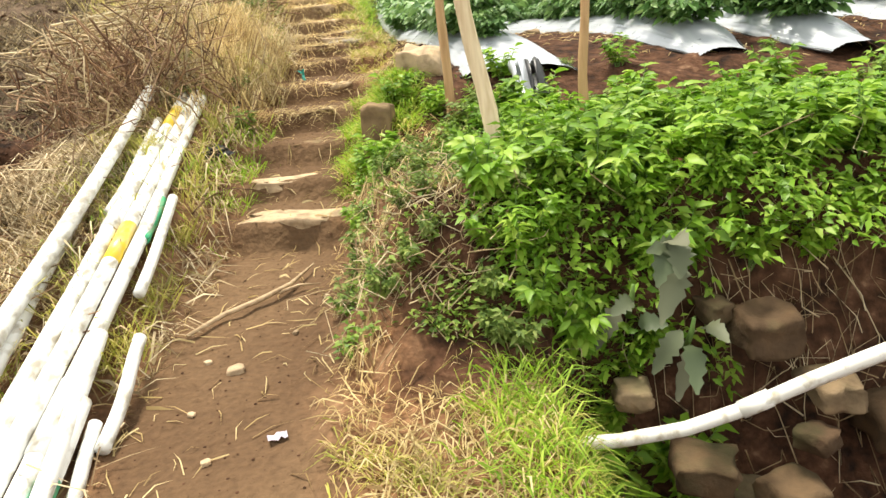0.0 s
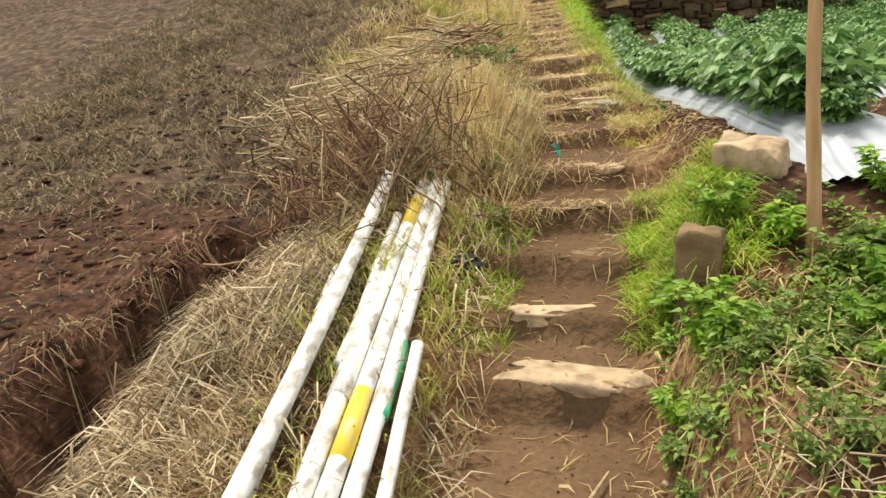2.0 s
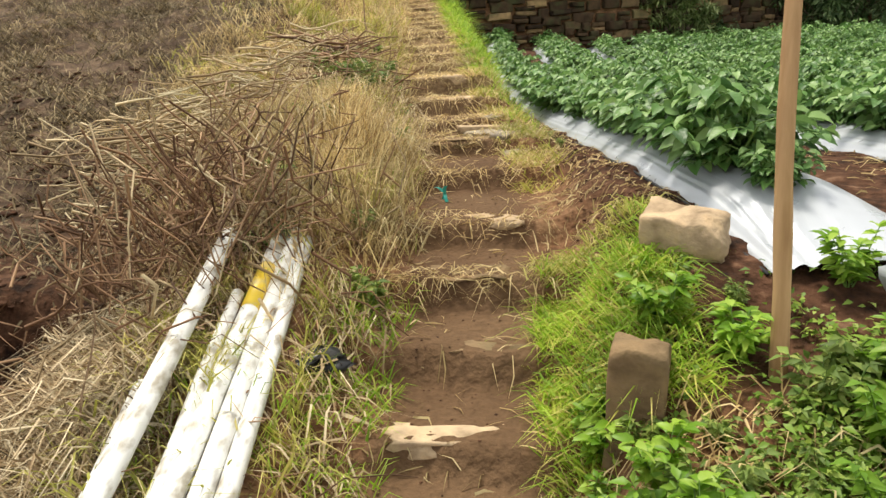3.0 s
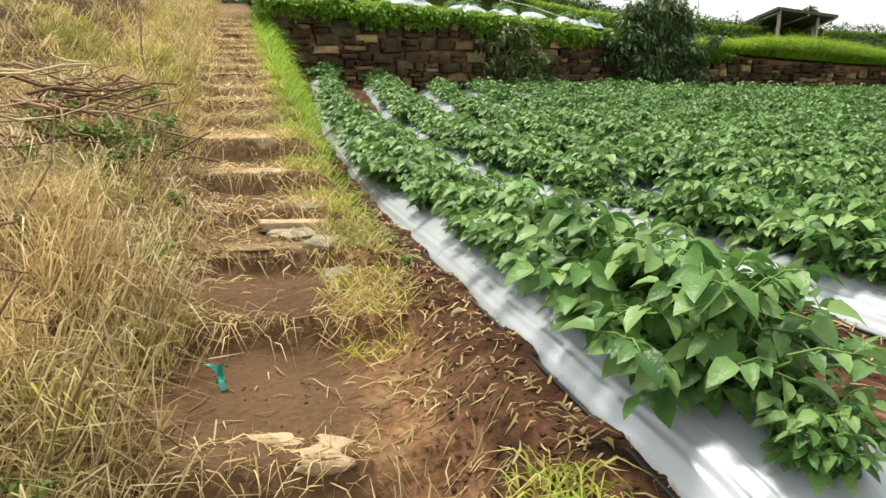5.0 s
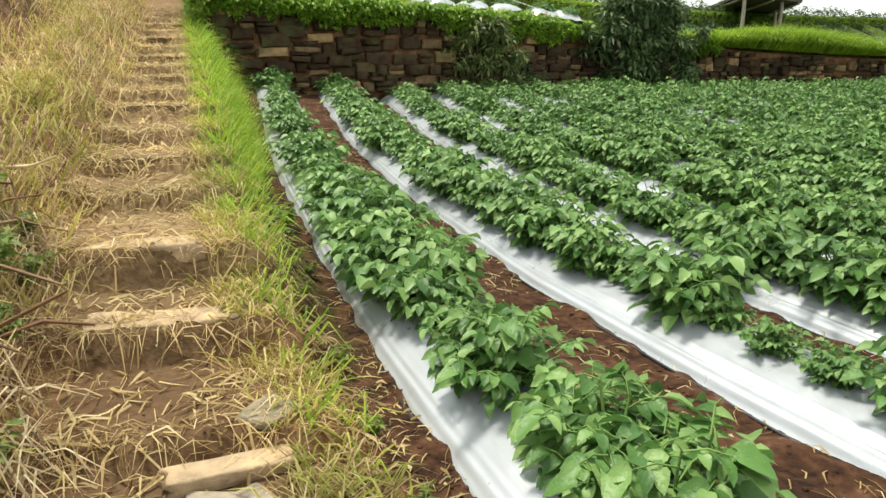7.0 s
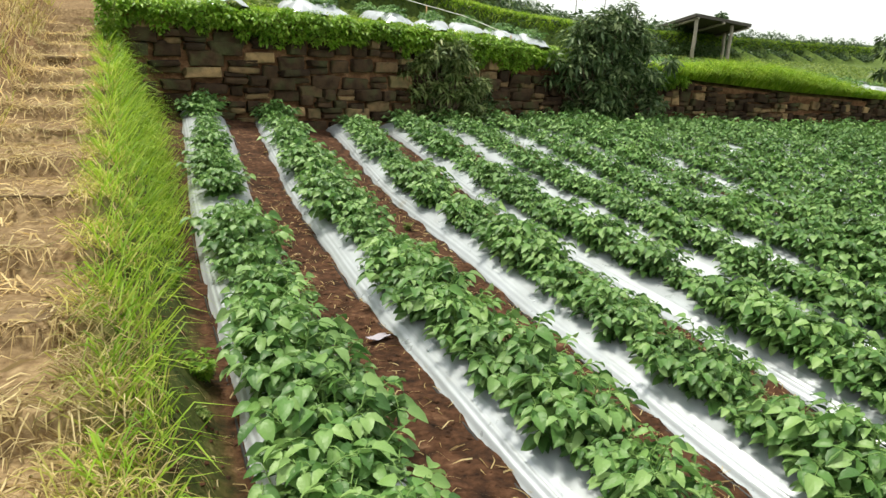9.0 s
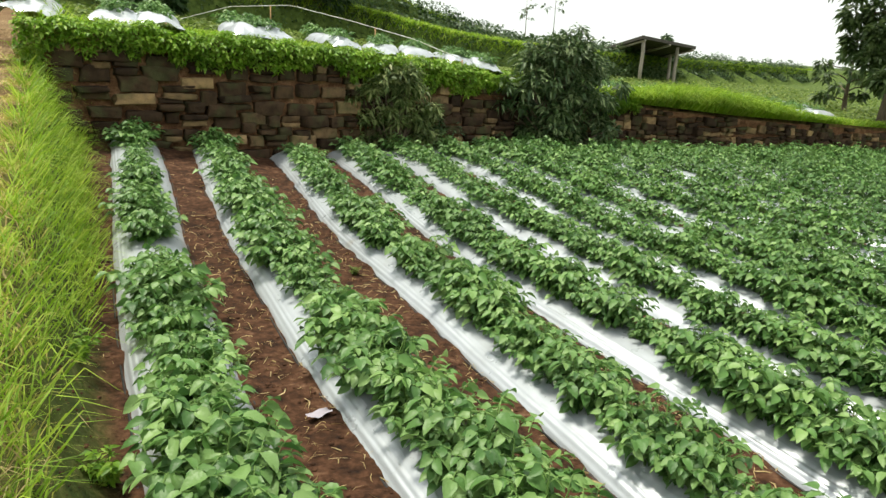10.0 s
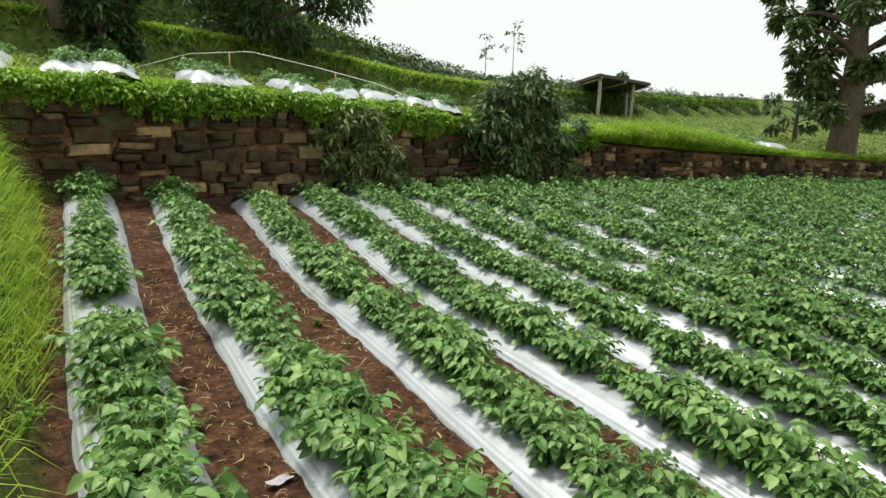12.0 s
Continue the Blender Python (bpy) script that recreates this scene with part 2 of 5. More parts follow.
def ground(x, y):
    x, y = np.asarray(x, float), np.asarray(y, float)
    xc, zp = path_x(y), path_z(y + 0.035 * wave(x, y * 0.3, 7, 1.0) + 0.02 * wave(x, y * 0.3, 19, 0.0))
    # left of the path: the ridge with the pipes, a dip, and the fallow slope
    u = xc - 0.30 - x
    left = 0.72 + 0.16 * np.clip(y - 3.4, -3, 2.2) + 0.30 * np.clip(y - 5.6, 0, 8.6) + 0.03 * np.clip(-3 - x, 0, 10)
    xr = x + 2.72 + 0.12 * (y - 3) + 0.05 * wave(x * 0.2, y, 4, 1) + 0.03 * wave(x * 0.3, y, 11, 2)
    trench = smooth(xr, -0.3, -0.2) * (1 - smooth(xr, -0.08, 0.46))
    left = left + 0.07 * np.exp(-((xr + 0.4) / 0.16) ** 2) * smooth(y, 2.4, 3) * (1 - smooth(y, 4.4, 5))
    left = left - 0.85 * trench * smooth(y, 2.0, 2.7) * (1 - smooth(y, 4.3, 4.9))
    left = left + 0.09 * wave(x, y, 2.3, 1.0) + 0.045 * wave(x, y, 6.1, 0.4) + 0.014 * wave(x, y, 19, 0.9)
    lz = bank_z(y) + 0.04 * wave(x, y, 3.1, 0.3)
    lz = lz + (left - lz) * smooth(u, 0.75 + 0.1 * smooth(y, 4.5, 6), 1.2 + 0.25 * smooth(y, 4.5, 6))
    z_left = zp + (lz - zp) * smooth(u, 0.0, 0.45)
    # right of the path: the weedy bank with the ditch before it, then the field
    v = x - (xc + 0.30)
    low = zp + (-0.5 - zp) * smooth(x, 0.22, 0.5) * smooth(y, 0.4, 0.8)
    low = low + 0.02 * wave(x, y, 6, 2)
    front = smooth(y, 2.02 + 0.10 * wave(x, y, 2.2, 3), 2.62) * smooth(x, -0.55, -0.2)
    side = smooth(v, 0.02, 0.30) * smooth(y, 2.3, 3.0)
    f = field_z(x, y) + 0.015 * wave(x, y, 8, 1)
    top = 0.84 + 0.03 * wave(x, y, 4, 2) + (f - 0.84) * smooth(y, 3.35, 4.25)
    right_near = low + (top - low) * np.maximum(front, side)
    edge = 0.45 + 0.16 * smooth(y, 7, 9)
    right_far = zp + (f - zp) * smooth(v, 0.12, edge)
    z_right = np.where(y < 4.3, right_near, right_far)
    z = np.where(u > 0, z_left, np.where(v > 0, z_right, zp))
    t = terrace_z(x, y)
    step_up = smooth(y - wall_line(x), -0.1, 0.12) * smooth(v, 0.1, 0.5)
    z = z + (t - z) * step_up
    z = z + (t - z) * smooth(y, 19.0, 24) * np.where(v > 0.1, 0, 1) * smooth(np.abs(x - xc), 0.4, 2.0)
    z = np.where((v <= 0.1) & (y > 24), z + (t - z) * smooth(y, 24, 30), z)
    return z + 0.010 * wave(x, y, 11, 0.7) + 0.006 * wave(x, y, 27, 0.2)


def mesh_of(name, verts, faces, mat, flat=False):
    me = bpy.data.meshes.new(name)
    me.from_pydata(np.asarray(verts).reshape(-1, 3).tolist(), [], faces)
    if mat:
        me.materials.append(mat)
    me.polygons.foreach_set("use_smooth", [not flat] * len(me.polygons))
    me.update()
    return me


def part(name, me, parent, label=""):
    ob = new(name, me)
    ob.parent = parent
    if label:
        tagged(ob, label)
    return ob


class Geo:
    """Gathers shapes into one mesh."""

    def __init__(self):
        self.v, self.f, self.n = [], [], 0

    def add(self, verts, faces):
        verts = np.asarray(verts, float).reshape(-1, 3)
        self.f.extend([[i + self.n for i in q] for q in faces])
        self.v.append(verts)
        self.n += len(verts)
        return self

    def many(self, verts, template):
        """verts (n, k, 3), each with the faces of the template."""
        n, k = verts.shape[:2]
        base = self.n + np.arange(n) * k
        for q in template:
            self.f.extend((base[:, None] + np.array(q)[None]).tolist())
        self.v.append(verts.reshape(-1, 3))
        self.n += n * k
        return self

    def mesh(self, name, mat, flat=False):
        return mesh_of(name, np.concatenate(self.v), self.f, mat, flat)


def unit(v):
    return v / np.maximum(np.linalg.norm(v, axis=-1, keepdims=True), 1e-6)


LEAF_FACES = [(0, 2, 1), (0, 3, 2), (1, 2, 5, 4), (2, 3, 6, 5), (4, 5, 8, 7), (5, 6, 9, 8), (7, 8, 10), (8, 9, 10)]
SMALL_FACES = [(0, 2, 1), (0, 3, 2), (1, 2, 4), (2, 3, 4)]
BLADE_FACES = [(0, 1, 3, 2), (2, 3, 4)]


def leaves(base, way, length, width, droop=0.3, fold=0.25, small=False, twist=0.5):
    """Leaf blades with a folded midrib: (n, 11 or 5, 3)."""
    way = unit(way)
    n = len(base)
    side = unit(np.cross(way, np.array([0, 0, 1.0])) + 1e-4)
    up = unit(np.cross(side, way))
    a = rng.normal(0, twist, n)[:, None]
    side, up = side * np.cos(a) + up * np.sin(a), up * np.cos(a) - side * np.sin(a)
    L, W = np.asarray(length)[:, None], np.asarray(width)[:, None]

    def at(t, s):
        p = base + way * L * t + side * W * 0.5 * s + up * W * fold * abs(s)
        p[:, 2] -= droop * L[:, 0] * t * t
        return p
    if small:
        return np.stack([at(0, 0), at(0.45, -1), at(0.45, 0), at(0.45, 1), at(1, 0)], 1)
    return np.stack([at(0, 0), at(0.16, -0.72), at(0.18, 0), at(0.16, 0.72), at(0.46, -1), at(0.46, 0), at(0.46, 1), at(0.78, -0.66), at(0.78, 0), at(0.78, 0.66), at(1, 0)], 1)


def blades(base, way, length, width, droop):
    """Grass blades: (n, 5, 3)."""
    n = len(base)
    side = rng.normal(0, 1, (n, 3)) * np.array([1, 1, 0.2])
    side = unit(side - way * (side * way).sum(1, keepdims=True))
    L, W = length[:, None], width[:, None]
    out = unit(way * np.array([1, 1, 0]) + rng.normal(0, 0.15, (n, 3)) * np.array([1, 1, 0]))
    mid = base + way * L * 0.55 + out * (droop * 0.12 * length)[:, None]
    tip = base + way * L * 0.9 + out * (droop * 0.45 * length)[:, None]
    tip[:, 2] -= droop * 0.38 * length
    return np.stack([base - side * W / 2, base + side * W / 2, mid - side * W * 0.4, mid + side * W * 0.4, tip], 1)


def grass(x, y, length, lean, droop, width=0.006, sink=0.01, comb=None, lift=0.0):
    n = len(x)
    z = ground(x, y) - sink + lift
    a = rng.uniform(0, 2 * np.pi, n)
    way = np.stack([np.cos(a) * lean, np.sin(a) * lean, np.ones(n)], 1)
    if comb is not None:
        way = way + np.array(comb)
    ln = length * rng.uniform(0.5, 1.25, n)
    return blades(np.stack([x, y, z], 1), unit(way), ln, width * rng.uniform(0.6, 1.4, n), droop * rng.uniform(0.4, 1.6, n))


def litter(x, y, length, lift=0.012, width=0.005, rise=0.25):
    """Straws that lie on the ground."""
    n = len(x)
    a = rng.uniform(0, 2 * np.pi, n)
    ln = length * rng.uniform(0.4, 1.4, n)
    dx, dy = np.cos(a) * ln, np.sin(a) * ln
    z0, z1 = ground(x, y), ground(x + dx, y + dy)
    zm = ground(x + dx / 2, y + dy / 2)
    up = rng.uniform(0, 1, n) ** 2 * rise * ln
    p0 = np.stack([x, y, z0 + lift * 0.4], 1)
    p2 = np.stack([x + dx, y + dy, z1 + lift * 0.5 + up * 0.4], 1)
    bend = rng.normal(0, 0.14, n) * ln
    p1 = np.stack([x + dx / 2 - np.sin(a) * bend, y + dy / 2 + np.cos(a) * bend, np.maximum(zm, (z0 + z1) / 2) + lift + up], 1)
    s = np.stack([-np.sin(a), np.cos(a), rng.normal(0, 0.6, n)], 1) * (width * rng.uniform(0.5, 1.4, n))[:, None] / 2
    return np.stack([p0 - s, p0 + s, p1 - s, p1 + s, p2], 1)


def tube(points, radii, sides=8, caps=True):
    """Verts and faces of a tube along points."""
    p = np.asarray(points, float)
    r = np.broadcast_to(np.asarray(radii, float), (len(p),))
    t = unit(np.gradient(p, axis=0))
    ref = np.array([0.31, 0.2, 0.93]) if abs(t[0][2]) < 0.8 else np.array([0.9, 0.3, 0.1])
    s = unit(np.cross(t, ref))
    q = np.cross(t, s)
    a = np.arange(sides) * 2 * np.pi / sides
    v = p[:, None] + r[:, None, None] * (s[:, None] * np.cos(a)[None, :, None] + q[:, None] * np.sin(a)[None, :, None])
    f = [(i * sides + j, i * sides + (j + 1) % sides, (i + 1) * sides + (j + 1) % sides, (i + 1) * sides + j) for i in range(len(p) - 1) for j in range(sides)]
    if caps:
        f += [tuple(range(sides - 1, -1, -1)), tuple((len(p) - 1) * sides + j for j in range(sides))]
    return v.reshape(-1, 3), f


def bend(a, b, n=8, sag=0.0, wob=0.0, seed=0):
    """Points from a to b with a sag and a wobble."""
    r = np.random.default_rng(seed)
    t = np.linspace(0, 1, n)[:, None]
    p = np.array(a) * (1 - t) + np.array(b) * t
    p[:, 2] -= sag * (4 * t * (1 - t))[:, 0]
    ph = r.uniform(0, 6, 3)
    for k in range(3):
        p[:, k] += wob * np.sin(t[:, 0] * 5.3 + ph[k]) * np.sin(t[:, 0] * np.pi)
    return p


def block(sx, sy, sz, seed=0, rough=0.06, cuts=2, bevel=0.12):
    """A hewn block with worn, uneven faces, centred, its underside at 0."""
    bm = bmesh.new()
    bmesh.ops.create_cube(bm, size=1.0)
    bmesh.ops.bevel(bm, geom=bm.edges[:], offset=bevel, segments=2, profile=0.6, affect="EDGES")
    if cuts:
        bmesh.ops.subdivide_edges(bm, edges=[e for e in bm.edges if e.calc_length() > 0.3], cuts=cuts, use_grid_fill=True)
    off = Vector((seed * 3.7, seed * 1.9, seed * 5.1))
    for vtx in bm.verts:
        vtx.co += noise.noise_vector(vtx.co * 2.3 + off) * rough * 1.6 + noise.noise_vector(vtx.co * 6 + off) * rough * 0.6
    for vtx in bm.verts:
        vtx.co = Vector((vtx.co.x * sx, vtx.co.y * sy, (vtx.co.z + 0.5) * sz))
    me = bpy.data.meshes.new("block")
    bm.to_mesh(me)
    bm.free()
    me.polygons.foreach_set("use_smooth", [True] * len(me.polygons))
    return me


def gz(x, y):
    return float(ground(x, y))


# ---- ground: one sheet to the horizon ----
def spaced(*runs):
    out = []
    for a, b, s in runs:
        out.extend(np.arange(a, b - 1e-6, s))
    return np.array(out)


def build_ground():
    gx = np.concatenate([[-900, -400, -200, -120, -70], spaced((-45, -12, 3), (-12, -4.2, 0.3), (-4.2, -2.4, 0.08), (-2.4, 1.6, 0.045), (1.6, 6, 0.15), (6, 24, 0.5), (24, 60, 3)), [60, 90, 140, 250, 500, 900]])
    gy = np.concatenate([[-900, -300, -100, -40, -15, -6], spaced((-3, 0.6, 0.2), (0.6, 3.2, 0.05), (3.2, 9.4, 0.03), (9.4, 10.5, 0.05), (10.5, 17.2, 0.09), (17.2, 21.8, 0.06), (21.8, 48, 0.35), (48, 90, 4)), [90, 140, 250, 500, 900]])
    X, Y = np.meshgrid(gx, gy)
    Z = ground(X, Y)
    far = np.maximum(np.abs(X), np.abs(Y))
    Z = Z - np.clip(far - 120, 0, 800) * 0.06
    nx, ny = len(gx), len(gy)
    idx = np.arange(nx * ny).reshape(ny, nx)
    q = np.stack([idx[:-1, :-1], idx[:-1, 1:], idx[1:, 1:], idx[1:, :-1]], -1).reshape(-1, 4)
    me = mesh_of("ground", np.stack([X, Y, Z], -1).reshape(-1, 3), q.tolist(), SOIL)
    xc = path_x(Y)
    d = np.abs(X - xc) + 0.05 * wave(X, Y, 7, 0.5)
    trod = (1 - smooth(d, 0.2, 0.42)) * (1 - 0.5 * smooth(Y, 18, 22))
    trod = np.where(Y < 3.2, 1 - smooth(d, 0.25, 0.5), trod)
    tilled = smooth(X - xc, 0.45, 0.7) * smooth(Y, 3.4, 4.0) * (1 - smooth(Y - wall_line(X), 0, 0.1))
    fallow = smooth(xc - 1.2 - X, 0.0, 0.6) * (1 - smooth(Y, 24, 28)) * smooth(Y + 0.3 * wave(X, Y, 2, 1), 4.6, 6.0)
    tilled = np.maximum(tilled, 1.0 * smooth(xc - 1.2 - X, 0.0, 0.6) * (1 - smooth(Y, 5.4, 6.8)))
    green = smooth(Y - wall_line(X), -0.05, 0.25) * smooth(X - xc, 0.4, 0.8) * 0.9
    green = np.maximum(green, smooth(Y, 13, 19) * smooth(xc - X, 0.5, 1.4) * (1 - smooth(xc - X, 2.5, 4.0) * (1 - smooth(Y, 24, 30))) * 0.7)
    green = np.maximum(green, smooth(X - xc, 0.25, 0.45) * (1 - smooth(X - xc, 0.75, 0.95)) * smooth(Y, 7.5, 10) * 0.6)
    green = np.where(far > 70, 0.95, green)
    tilled = np.maximum(tilled, smooth(X, -0.32, -0.1) * smooth(Y, 1.9, 2.05) * (1 - smooth(Y, 2.5, 2.8)))
    tilled = np.maximum(tilled, smooth(X, 0.25, 0.4) * (1 - smooth(Y, 2.3, 2.6)))
    strawed = (1 - smooth(d, 0.34, 0.62)) * smooth(Y, 7.4, 8.8) * (0.55 + 0.3 * wave(X, Y, 4, 1)) * (1 - smooth(Y, 20, 26))
    for nm, val in (("trodden", trod), ("strawed", strawed), ("tilled", tilled), ("fallow", fallow), ("green_cover", green)):
        at = me.attributes.new(nm, "FLOAT", "POINT")
        at.data.foreach_set("value", np.clip(val, 0, 1).ravel().astype(np.float32))
    return tagged(new("ground", me), "brown earth hillside with trodden path, fallow slope and grassy terraces", "ground", kind="structure")


build_ground()

# ---- potato beds under silver film ----
BEDS = 24
HEM_Y = (4.2, 4.6, 5.5, 7, 9, 11.5, 14.5, 17.5, 21)
HEM_X = ((0.13, 0.0, -0.2, -0.41, -0.69, -1.04, -1.375, -1.655, -1.95), (1.32, 1.28, 1.14, 0.80, 0.39, 0.03, -0.363, -0.60, -0.85), (2.05, 2.01, 1.885, 1.675, 1.39, 1.13, 0.79, 0.58, 0.35))


def bed_left(i, y):
    y = np.asarray(y, float)
    k = min(i, 2)
    x = sum(np.interp(y + d, HEM_Y, HEM_X[k]) for d in (-0.4, -0.2, 0, 0.2, 0.4)) / 5
    return x + 0.035 + 1.0 * (i - k) + 0.012 * np.sin(y * 1.3 + i * 2.1)


def bed_front(i):
    return 4.14 + 0.06 * math.sin(i * 2.2)


def bed_end(i):
    return float(wall_line(float(bed_left(i, 19.0)) + 0.3)) - 0.38


PROFILE_U = np.array([-0.03, 0.0, 0.03, 0.09, 0.18, 0.29, 0.40, 0.49, 0.555, 0.58, 0.61])
PROFILE_Z = np.array([-0.03, 0.01, 0.035, 0.07, 0.10, 0.115, 0.10, 0.07, 0.035, 0.01, -0.03])


def bed_top(i, y, u):
    """Height of the film at u metres from the bed's left edge."""
    x = bed_left(i, y) + u
    lift = np.interp(u, PROFILE_U, PROFILE_Z)
    return field_z(x, y) + lift * (0.35 + 0.65 * smooth(y, bed_front(i), bed_front(i) + 0.6))


def build_film(i):
    y0 = bed_front(i)
    step = 0.05 if i < 4 else 0.12
    ys = np.arange(y0, bed_end(i), step)
    U = np.concatenate([np.linspace(-0.03, 0.15, 34 if i < 4 else 10), np.linspace(0.17, 0.61, 18)])
    YY, UU = np.meshgrid(ys, U, indexing="ij")
    # the open end is gathered into pleats and spread out
    nose = 1 - smooth(YY, y0, y0 + 0.75)
    X = bed_left(i, YY) + UU + (UU - 0.29) * nose * (0.04 if i == 0 else -0.5)
    Z = bed_top(i, YY, UU)
    X = X + 0.004 * np.sin(YY * 3 + i) * (UU < 0.1)
    Z = Z + 0.004 * wave(X * 1.5, YY * 0.8, 5, i) + (0.0028 * np.sin(UU * 190 + 2.2 * np.sin(YY * 0.8 + i)) * (1 - smooth(UU, 0.03, 0.085)) if i < 4 else 0) + 0.008 * nose * wave(X, YY * 0.3, 14, i) + 0.006 * nose * wave(X, YY * 0.2, 31, i)
    Z = Z + (0.007 if i == 0 else 0.002) * nose * np.sin((UU + 0.06 * nose) * 105 + 1.5 * np.sin(UU * 23)) * smooth(UU, 0.0, 0.04) * (1 - smooth(UU, 0.2, 0.34))
    Z = Z + 0.02
    n, m = YY.shape
    idx = np.arange(n * m).reshape(n, m)
    q = np.stack([idx[:-1, :-1], idx[:-1, 1:], idx[1:, 1:], idx[1:, :-1]], -1).reshape(-1, 4).tolist()
    me = mesh_of("mulch_film", np.stack([X, YY, Z], -1).reshape(-1, 3), q, FILM)
    ob = tagged(new("mulch_film", me), "long strip of silver plastic mulch film over a raised bed", "mulch film", "strips of mulch film")
    # black tubes draw the film's underside and the shaded gap below its edges
    hem = [tube(np.stack([X[:, c] + (0.012 if c else -0.012), YY[:, c], np.maximum(Z[:, c], field_z(X[:, c], YY[:, c])) - 0.005], 1)[::3], 0.007, 5) for c in (0, m - 1)]
    for v, f in hem:
        part("film_edge_line", mesh_of("film_edge_line", v, f, BLACK_FILM), ob, "dark line along the film's edge, for its black underside and the shaded gap")
    return ob


for bed in range(BEDS):
    build_film(bed)


def potato_meshes(seed, size=1.0, shoots=9, small=False):
    """Stems and compound leaves of one potato plant."""
    r = np.random.default_rng(seed)
    stem, leaf = Geo(), Geo()
    B, D, L, W = [], [], [], []
    for s in range(shoots):
        a = s * 2.4 + r.uniform(-0.4, 0.4)
        out = r.uniform(0.05, 0.225) * size
        h = (0.245 - 0.6 * out) * r.uniform(0.75, 1.1) * size
        tip = np.array([math.cos(a) * out, math.sin(a) * out, h])
        pts = bend((math.cos(a) * 0.02, math.sin(a) * 0.02, -0.04), tip, 4, -0.03, 0.01, seed * 31 + s)
        v, f = tube(pts, [0.006, 0.005, 0.0045, 0.003], 4, False)
        stem.add(v, f)
        for k in range(7 if not small else 5):
            t = 0.14 + (0.13 if not small else 0.165) * k
            p = pts[0] * (1 - t) + pts[-1] * t + np.array([0, 0, 0.02])
            b = a + k * 2.3 + r.uniform(-0.5, 0.5)
            reach = r.uniform(0.05, 0.10) * size * (1.25 - 0.5 * t)
            e = p + np.array([math.cos(b) * reach, math.sin(b) * reach, r.uniform(0.0, 0.04)])
            if not small:
                stem.add(*tube(np.stack([p, (p + e) / 2 + [0, 0, 0.012], e]), [0.003, 0.0025, 0.002], 3, False))
            for turn, tt, sc in ((0, 1.0, 1.15), (1.1, 0.75, 0.95), (-1.1, 0.72, 0.95)) + (((1.2, 0.42, 0.75), (-1.2, 0.38, 0.7)) if not small else ()):
                q = p * (1 - tt) + e * tt
                c = b + turn + r.uniform(-0.2, 0.2)
                B.append(q)
                D.append((math.cos(c), math.sin(c), r.uniform(-0.1, 0.22) if not small else r.uniform(0.1, 0.3)))
                ln = r.uniform(0.05, 0.082) * size * sc * (0.78 if not small else 0.92)
                L.append(ln)
                W.append(ln * r.uniform(0.6, 0.78))
    leaf.many(leaves(np.array(B), np.array(D), np.array(L), np.array(W), 0.48, 0.24, small), SMALL_FACES if small else LEAF_FACES)
    return stem.mesh("potato_plant", POTATO_STEM), leaf.mesh("foliage", POTATO)


near_kinds = [potato_meshes(100 + k, 1.24, 15) for k in range(6)]
far_kinds = [potato_meshes(200 + k, 1.36, 11, True) for k in range(4)]
plant_spots = []
for bed in range(BEDS):
    y = bed_front(bed) + 0.54
    while y < bed_end(bed) - 0.05:
        x = float(bed_left(bed, y)) + (0.27 if bed == 0 else 0.30) + rng.normal(0, 0.03)
        if not (bed == 0 and 13.3 < y < 13.75):
            plant_spots.append((math.hypot(x + 0.6, y - 6.5), bed, x, y))
        y += 0.255 + rng.uniform(-0.05, 0.06) + 0.12 * (rng.uniform() < 0.1)
plant_spots.sort()
far_leaf, far_stem = Geo(), Geo()


def soil_spot(bed, x, y):
    return float(bed_top(bed, y, x - float(bed_left(bed, y)))) + 0.02


def local(me):
    v = np.empty(len(me.vertices) * 3)
    me.vertices.foreach_get("co", v)
    return v.reshape(-1, 3), [list(p.vertices) for p in me.polygons]


far_data = [(local(a), local(b)) for a, b in far_kinds]
for k, (dist, bed, x, y) in enumerate(plant_spots):
    sc, tn = rng.choice([0.72, 0.9, 1.0, 1.08, 1.18]) * rng.uniform(0.93, 1.07), rng.uniform(0, 360)
    if bed == 0 and y < 5.6:
        sc = 0.6 if y < 4.95 else 1.25
    if bed == 0 and 8.5 < y < 13.3:
        sc *= 1.12
    if bed == 0 and 13.7 < y < 16.6:
        sc *= 0.85
    if bed == 1 and 7.2 < y < 8.0:
        sc = 0.48
    if k < 300:
        sm, lm = near_kinds[k % 6]
        ob = tagged(new("potato_plant", sm), "bushy green potato plant growing through silver mulch film", "potato plant", "potato plants in the beds")
        ob.matrix_world = pose(x, y, soil_spot(bed, x, y), 0, 0, tn) @ Matrix.Scale(sc, 4)
        part("foliage", lm, ob)
    else:
        (sv, sf), (lv, lf) = far_data[k % 4]
        c, s = math.cos(radians(tn)), math.sin(radians(tn))
        R = np.array([[c, -s, 0], [s, c, 0], [0, 0, 1]]) * sc
        at = np.array([x, y, soil_spot(bed, x, y)])
        far_leaf.add(lv @ R.T + at, lf)
        far_stem.add(sv @ R.T + at, sf)
far_plants = tagged(new("potato_rows", far_stem.mesh("potato_rows", POTATO_STEM)), "dense rows of green potato plants across the field", "potato plants", kind="stuff")
part("foliage", far_leaf.mesh("foliage", POTATO), far_plants)

# ---- dry stone terrace wall ----
wall_backing = Geo()
wx = np.linspace(-2.35, 24, 60)


def wall_top(x):
    return wall_edge(x) - 0.14


